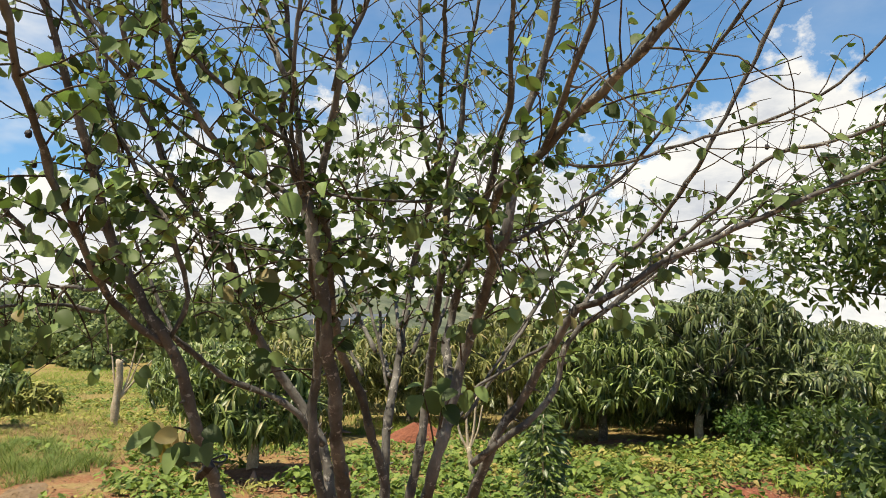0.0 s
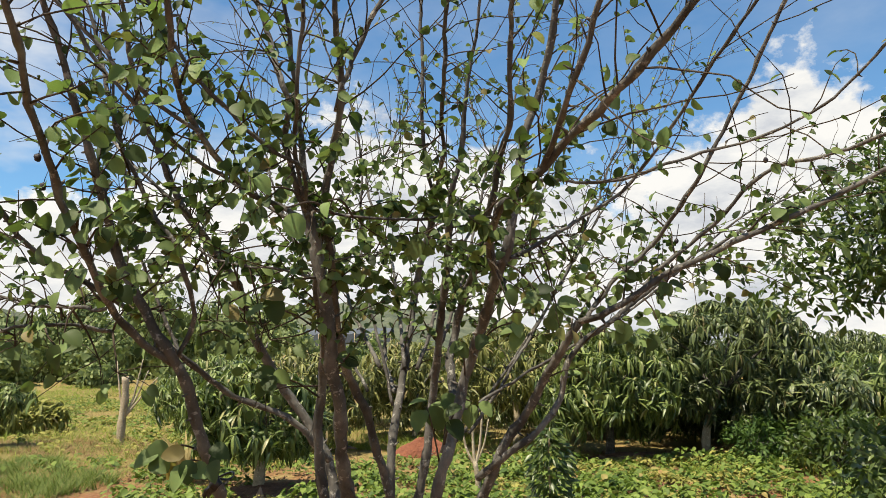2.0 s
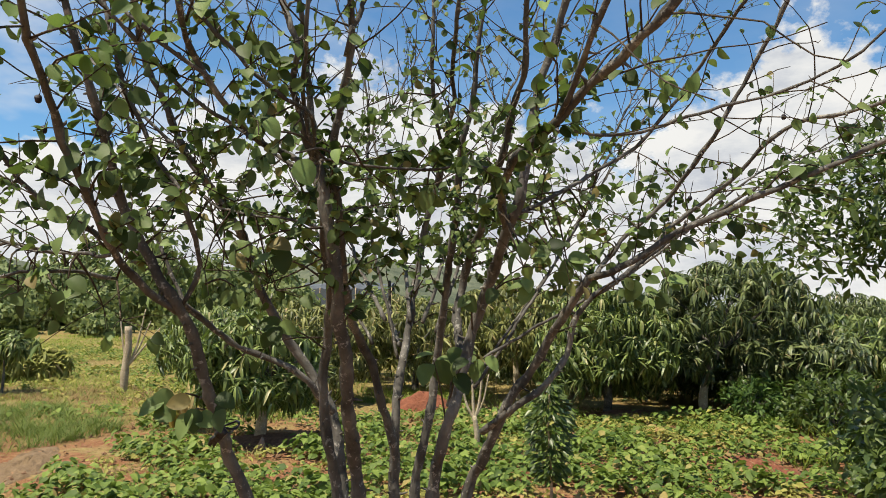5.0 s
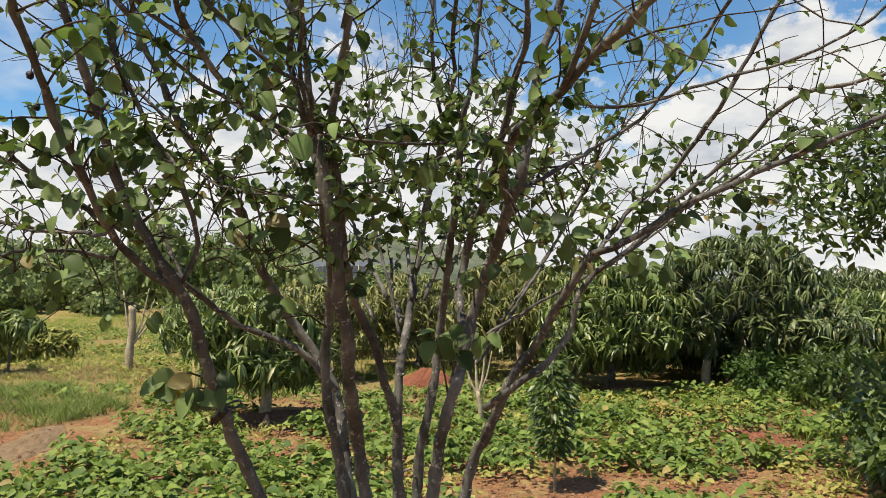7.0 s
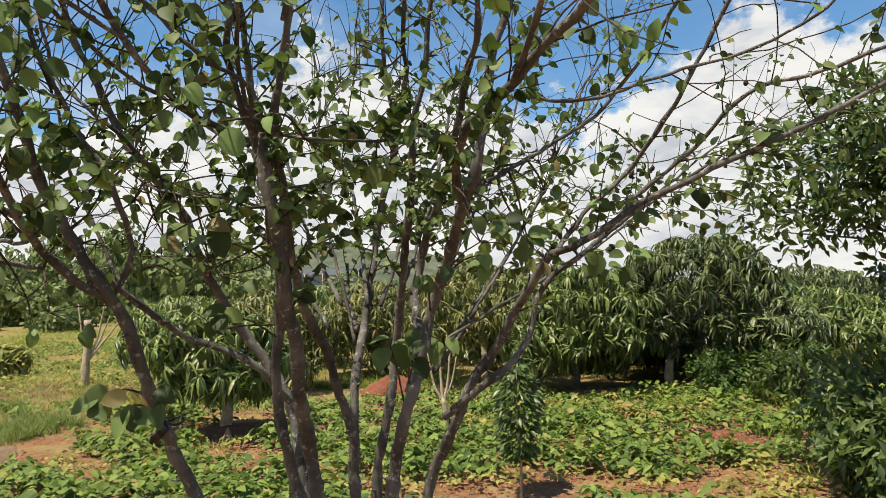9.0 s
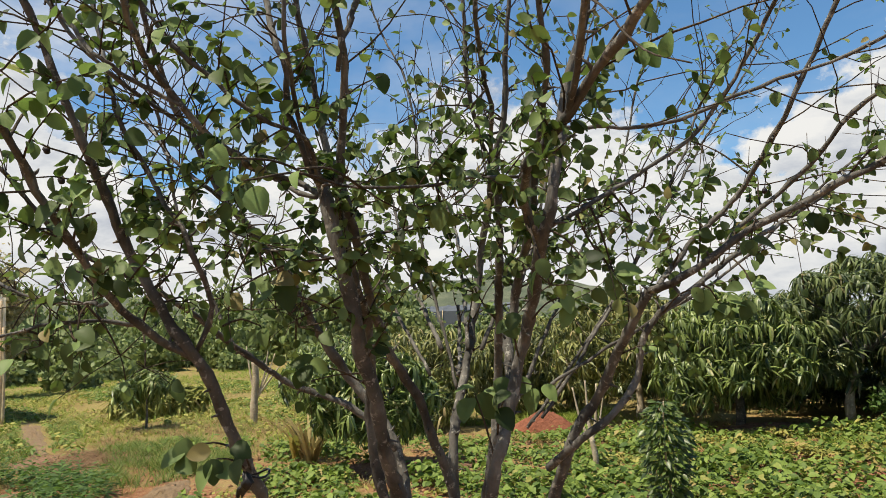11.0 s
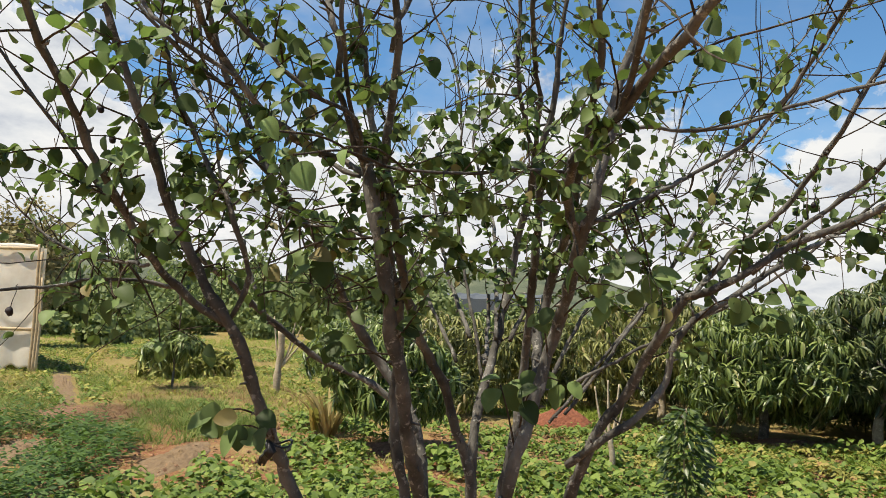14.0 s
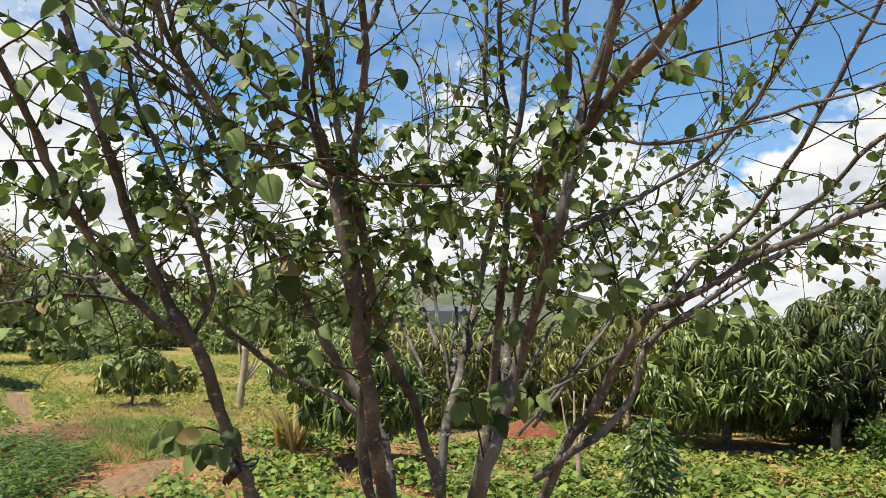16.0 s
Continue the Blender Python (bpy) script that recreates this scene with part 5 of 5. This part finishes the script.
# ---- woodland behind the field ----
def wood_tree(height, width, seed, material, label, flat=1.6, per=3, leaf=1.0):
    t = thing("broadleaf_tree", (0, 0, 0), label, "tree", "woodland edge")
    p = spline([(0, 0, -0.2), (0.1, 0, height * 0.3), (0, 0.1, height * 0.6)], 0.5)
    part("trunk", tube(p, taper(p, height * 0.028, height * 0.012), 8, 0.05), M_BARK, t)
    C, A = lobed_points((0, 0, height * 0.47), (width / 2, width / 2, height * 0.50), 24, 40, seed, flat)
    n = len(C) * per
    o = np.repeat(C, per, 0) + rng.normal(0, 0.16, (n, 3))
    part("crown", scatter(CLUMP_LEAF, o, random_dirs(n) + np.array((0, 0, -0.2)), np.repeat(A, per, 0) + random_dirs(n) * 0.6, leaf * rng.uniform(0.24, 0.46, n)), material, t, "clumped green leaves", "stuff")
    return t


kinds = [wood_tree(5.0, 5.4, 81, M_WOOD_LEAF, "rounded broadleaf tree at the woodland edge"), wood_tree(4.2, 5.8, 82, M_WOOD_LEAF, "low spreading broadleaf tree at the woodland edge"), wood_tree(6.0, 4.8, 83, M_WOOD_LEAF, "taller broadleaf tree at the woodland edge")]
kinds[0].location, kinds[1].location, kinds[2].location = (-36, 52, 0.58), (-30.5, 50, 0.55), (-24.5, 53, 0.6)
spots = [(-36, 42), (-41, 38), (-16, 43), (-11.5, 45), (-6.5, 47), (-1, 50), (5, 50), (12, 50), (20, 48), (28, 46), (-28, 50), (-21, 52), (-12, 56), (-33, 36), (38, 42), (-47, 33), (-23, 43.5), (-18, 46), (-13.5, 44), (-9, 43.5), (-28, 44.5), (-33, 41), (-38.5, 40.5), (-3.5, 45), (2, 46), (8.5, 46), (-30.5, 43), (-26, 44), (-35.5, 42), (-21, 44.5), (-29, 47)]
for i, (x, y) in enumerate(spots):
    c = copy_thing(kinds[i % 3], pose(1.4 * x, 1.4 * y, float(rise(1.4 * x, 1.4 * y)), 0, 0, 67 * i))
    s = 0.95 + 0.4 * rng.random()
    c.scale = (s, s, s * (0.62 if x > -8 else 1.9 if x < -0.7 * y else 1.3))
brown = wood_tree(7.4, 4.2, 84, M_BROWN_CROWN, "tall olive-brown tree behind the shelter", 0.7, 9, 0.5)
brown.location = (-24.3, 27.5, 0)
bush_kind = wood_tree(1.5, 2.2, 85, M_WOOD_LEAF, "dark rounded bush at the field's edge")
bush_kind.name = "field_bush"
bush_kind.location = (-23.5, 32.5, 0.25)
for i, (x, y) in enumerate(((-27, 41), (-15.5, 44), (-33, 40), (-38, 37), (-9.5, 45), (-21, 46))):
    copy_thing(bush_kind, pose(x, y, float(rise(x, y)), 0, 0, 50 * i))


# ---- low growth on the ground ----
def in_patch(x, y, cx, cy, rx, ry, turn=0.0):
    c, s = math.cos(turn), math.sin(turn)
    return (((x - cx) * c + (y - cy) * s) / rx) ** 2 + (((y - cy) * c - (x - cx) * s) / ry) ** 2 < 1


def soil_noise(x, y, s):
    return np.sin(x * s + 1.3 * np.sin(y * s * 0.7)) * np.sin(y * s * 1.1 + 1.7 * np.sin(x * s * 0.6 + 2)) + 0.5 * np.sin(x * s * 2.3 + y * s * 1.9)


def bare(x, y):
    """Where the soil stays open."""
    b = in_patch(x, y, -4.25, 7.7, 0.46, 0.95, 0.25) | in_patch(x, y, -6.15, 7.55, 0.32, 1.05, 0.45) | in_patch(x, y, -11.75, 15.2, 0.30, 4.4, 0.70) | in_patch(x, y, -15.0, 22.5, 0.9, 2.2, 0.5)
    b |= in_patch(x, y, -4.12, 6.05, 0.2, 0.25) | in_patch(x, y, 0.9, 5.7, 0.9, 0.35) | in_patch(x, y, -1.9, 9.15, 0.9, 0.38)
    b |= in_patch(x, y, 3.25, 7.4, 0.35, 0.6) | (in_patch(x, y, -7.5, 10.8, 1.0, 1.8, 0.6) & (soil_noise(x, y, 2.7) < 0.45)) | in_patch(x, y, 0.05, 12.6, 0.9, 0.7) | in_patch(x, y, 2.85, 11.3, 0.9, 0.40)
    return b


def dry_band(x, y):
    """A strip of the field where most of the growth has withered."""
    return in_patch(x + 0.5 * np.sin(y * 1.7), y + 0.3 * np.sin(x * 2.9), -7.4, 14.4, 2.1, 2.3) & (soil_noise(x, y, 3.3) < 0.35)


CROP_LEAF = blade((0, 0.22, 0.62, 1.0), (0.05, 0.33, 0.30, 0.02), 0.3, 0.3)
FAR_CROP_LEAF = blade((0, 0.45, 1.0), (0.06, 0.35, 0.03), 0, 0.3, False)


def crop(region, n, mask, size, tall, label, material=M_CROP):
    """Low plants, each a few broad leaves."""
    x, y = rng.uniform(region[0], region[1], n), rng.uniform(region[2], region[3], n)
    keep = ~bare(x, y) & mask(x, y)
    x, y = x[keep], y[keep]
    per = 7
    k = len(x) * per
    a = rng.uniform(0, 2 * math.pi, k)
    r = rng.uniform(0.0, 0.085, k)
    lush = np.repeat(np.clip(0.75 + 0.35 * soil_noise(x, y, 4.1) + rng.normal(0, 0.2, len(x)), 0.35, 1.5), per)
    o = np.stack([np.repeat(x, per) + r * np.cos(a), np.repeat(y, per) + r * np.sin(a), 0.03 + (tall - 0.03) * lush * rng.random(k) ** 0.7 + np.repeat(rise(x, y), per)], 1)
    along = np.stack([np.cos(a), np.sin(a), rng.uniform(-0.5, 0.25, k)], 1)
    up = np.stack([rng.normal(0, 0.35, k), rng.normal(0, 0.35, k) - 0.15, np.ones(k)], 1)
    shape = FAR_CROP_LEAF if region[2] > 10.5 else CROP_LEAF
    return solo("crop_plants", scatter(shape, o, along, up, size * (0.6 + 0.4 * lush) * rng.uniform(0.5, 1.35, k)), material, label, "crop", "stuff")


def tufts(name, region, n, height, per, material, label, mask, lean=0.5):
    x, y = rng.uniform(region[0], region[1], n), rng.uniform(region[2], region[3], n)
    keep = mask(x, y)
    x, y = x[keep], y[keep]
    k = len(x) * per
    X, Y = np.repeat(x, per), np.repeat(y, per)
    a = rng.uniform(0, 2 * math.pi, k)
    o = np.stack([X + rng.normal(0, 0.03, k), Y + rng.normal(0, 0.03, k), rise(X, Y) - 0.01], 1)
    along = np.stack([np.cos(a) * lean, np.sin(a) * lean, rng.uniform(0.6, 1.3, k)], 1)
    up = np.stack([-np.cos(a), -np.sin(a), np.full(k, 0.4)], 1)
    return solo(name, scatter(GRASS_BLADE, o, along, up, height * rng.uniform(0.5, 1.25, k)), material, label, "grass", "stuff")


def near_field(x, y):
    v = soil_noise(x, y, 1.6)
    thin = (y < 6.3) & (x > -1.2)
    return (v > np.where(thin, 0.1, -0.5)) & ~((x < -0.6) & (v + 0.6 * soil_noise(x, y, 3.7) < -0.5)) & ~((y > 8.3) & (soil_noise(x, y, 2.6) < -0.45)) & ~((x < -2.6) & (y > 7.8) & (v < -0.15))


crop((-4.2, 6.6, 3.0, 11.6), 8400, near_field, 0.082, 0.20, "low broad-leaved bright green crop covering the soil")
crop((-5, 6, -3.5, 3.4), 2200, lambda x, y: (soil_noise(x, y, 1.6) > 0.25) & (np.hypot(x, y) > 0.6), 0.066, 0.13, "scattered green crop plants on open soil")
crop((0.6, 4.2, 8.9, 11.2), 1500, lambda x, y: soil_noise(x, y, 2.1) > -0.3, 0.062, 0.13, "yellowing crop plants at the field's far edge", M_CROP_YELLOW)
crop((-3.6, 3.4, 5.0, 9.4), 700, lambda x, y: soil_noise(x, y, 1.6) < 0.1, 0.052, 0.09, "sparse yellowing crop plants on the open soil", M_CROP_YELLOW)
crop((-1.2, 3.2, 4.2, 6.6), 420, lambda x, y: soil_noise(x, y, 2.4) > -0.2, 0.060, 0.10, "small yellowing plants on the red soil", M_CROP_YELLOW)
tufts("dry_grass", (-1.2, 3.2, 4.2, 6.8), 700, 0.10, 6, M_BROWN_GRASS, "withered stalks on the red soil", lambda x, y: soil_noise(x, y, 2.0) < 0.4, 1.3)
crop((-26, 0, 12.0, 36), 8000, lambda x, y: (soil_noise(x, y, 0.7) < 0.35) & (x < -2 - 0.1 * (y - 11)) & ~dry_band(x, y), 0.10, 0.14, "low yellowing crop across the farther field", M_CROP_YELLOW)
crop((-24, 2, 11.0, 33), 10000, lambda x, y: (soil_noise(x, y, 0.8) > 0.0) & (x < -2 - 0.1 * (y - 11)) & ~dry_band(x, y), 0.10, 0.16, "low yellow-green crop across the farther field")


tufts("grass", (-8.2, -3.8, 7.8, 13.4), 4200, 0.24, 9, M_LUSH, "patch of tall lush green grass", lambda x, y: in_patch(x + 0.3 * np.sin(y * 2.3), y, -5.9, 10.6, 0.9, 2.5, 0.56) & (soil_noise(x, y, 2.2) + rng.normal(0, 0.7, len(x)) > -0.1))
tufts("grass", (-34, 4, 10.5, 48), 15000, 0.28, 6, M_GRASS, "short green grass across the field", lambda x, y: (soil_noise(x, y, 0.55) > -0.25) & ~bare(x, y) & ~dry_band(x, y) & (y > 11 - 0.35 * (x + 3)) & (x < 4 - 0.1 * y))
tufts("dry_grass", (-16, 8, 6.0, 26), 8000, 0.18, 5, M_STRAW, "dry straw-coloured grass among the green", lambda x, y: (soil_noise(x, y, 0.9) < 0.25) & ~bare(x, y) & ((x < -2.0) | (y > 10.5)))
tufts("grass", (2.5, 9.0, 3.0, 11.0), 1500, 0.30, 7, M_GRASS, "rank green grass under the shrubs", lambda x, y: (x > 2.9) & (soil_noise(x, y, 1.4) > -0.2) & ~bare(x, y) & (x - 2.6 > (y - 5) * 0.35))


tufts("grass", (-11, -0.8, 5.2, 15), 5200, 0.10, 7, M_GRASS, "short sparse green grass on the soil", lambda x, y: (soil_noise(x, y, 1.9) > -0.45) & ~bare(x, y) & ~dry_band(x, y) & (x < -1.2 - 0.25 * (y - 5)), 0.9)
tufts("dry_grass", (-11, 4.5, 5.0, 14), 3800, 0.09, 6, M_STRAW, "short dry stubble on the soil", lambda x, y: (soil_noise(x, y, 1.5) < 0.5) & ~in_patch(x, y, -4.3, 7.65, 0.34, 0.95, 0.25), 1.1)

tufts("grass", (3.3, 6.6, 9.7, 11.4), 900, 0.22, 7, M_GRASS, "fresh green grass at the foot of the mango trees", lambda x, y: soil_noise(x, y, 2.3) > -0.3, 0.7)
tufts("grass", (-2.2, 0.9, 13.4, 15.2), 900, 0.22, 7, M_GRASS, "fresh green grass behind the earth mound", lambda x, y: soil_noise(x, y, 2.0) > -0.6, 0.7)
tufts("grass", (-13, -6.4, 9.5, 17.5), 3600, 0.22, 8, M_LUSH, "lush green grass beside the shelter's path", lambda x, y: (x < -7.6 - 0.48 * (y - 9.5)) & ~bare(x, y) & (soil_noise(x, y, 1.7) > -0.7), 0.7)
tufts("grass", (-24, -4, 14, 30), 6000, 0.20, 7, M_LUSH, "green grass among the yellowing crop", lambda x, y: (soil_noise(x, y, 0.6) > 0.15) & ~bare(x, y), 0.8)
tufts("dry_grass", (-9.5, -5.5, 8.4, 12.6), 2200, 0.13, 5, M_STRAW, "broken dry stalks on the bare soil", lambda x, y: in_patch(x, y, -7.3, 10.5, 1.0, 1.6, 0.6) & (soil_noise(x, y, 3.0) > -0.3), 1.6)


tufts("dry_grass", (-10.5, -4.5, 11, 17.5), 2600, 0.20, 6, M_BROWN_GRASS, "withered brown grass and stalks in the field", lambda x, y: dry_band(x, y) & (soil_noise(x, y, 4.1) > -0.5), 0.9)
tufts("dry_grass", (-9.5, -5.8, 9.2, 12.8), 2600, 0.30, 7, M_BROWN_GRASS, "heap of withered brown weeds beside the path", lambda x, y: in_patch(x, y, -7.3, 10.9, 0.6, 1.0, 0.6), 1.2)


def weeds():
    n = 2300
    x, y = rng.uniform(-9.0, -3.6, n), rng.uniform(3.8, 10.0, n)
    keep = ~bare(x, y) & (soil_noise(x, y, 1.2) > -0.35) & (x < -4.35 - 0.45 * (y - 6.6)) & (y < 9.2)
    x, y = x[keep], y[keep]
    per = 16
    k = len(x) * per
    a = rng.uniform(0, 2 * math.pi, k)
    h = 0.02 + np.repeat(rng.uniform(0.12, 0.38, len(x)), per) * rng.random(k)
    o = np.stack([np.repeat(x, per) + rng.normal(0, 0.05, k), np.repeat(y, per) + rng.normal(0, 0.05, k), h], 1)
    along = np.stack([np.cos(a), np.sin(a), rng.uniform(-0.2, 0.7, k)], 1)
    up = np.stack([rng.normal(0, 0.4, k), rng.normal(0, 0.4, k), np.ones(k)], 1)
    return solo("weeds", scatter(FLAT_LEAF, o, along, up, rng.uniform(0.05, 0.10, k)), M_WEED, "dark green weeds beside the trodden earth", "weeds", "stuff")


weeds()


def litter():
    n = 13000
    x, y = rng.uniform(-10, 6, n), rng.uniform(-2, 13, n)
    o = np.stack([x, y, np.full(n, 0.035)], 1)
    return solo("leaf_litter", scatter(FLAT_LEAF, o, random_dirs(n) * (1, 1, 0.15), random_dirs(n) * 0.4 + np.array((0, 0, 1.0)), rng.uniform(0.025, 0.075, n)), M_DEAD, "dead brown leaves lying on the soil", "leaf litter", "stuff")


litter()


def clods():
    """Crumbs of soil lying on the open ground."""
    n = 9000
    x, y = rng.uniform(-7, 4.5, n), rng.uniform(-1.5, 12.5, n)
    r = 0.006 + 0.028 * rng.random(n) ** 3
    unit = np.array([(1, 0, 0), (-1, 0, 0), (0, 1, 0), (0, -1, 0), (0, 0, 1), (0, 0, -0.6)], float)
    faces = np.array([(0, 2, 4), (2, 1, 4), (1, 3, 4), (3, 0, 4), (2, 0, 5), (1, 2, 5), (3, 1, 5), (0, 3, 5)])
    V = np.stack([x, y, r * 0.4], 1)[:, None] + (unit[None] + rng.normal(0, 0.25, (n, 6, 3))) * r[:, None, None]
    F = faces[None] + 6 * np.arange(n)[:, None, None]
    return solo("soil_clods", (V.reshape(-1, 3), F.reshape(-1, 3)), M_CLOD, "crumbs and clods of dry red-brown soil", "soil", "stuff", smooth=False)


clods()
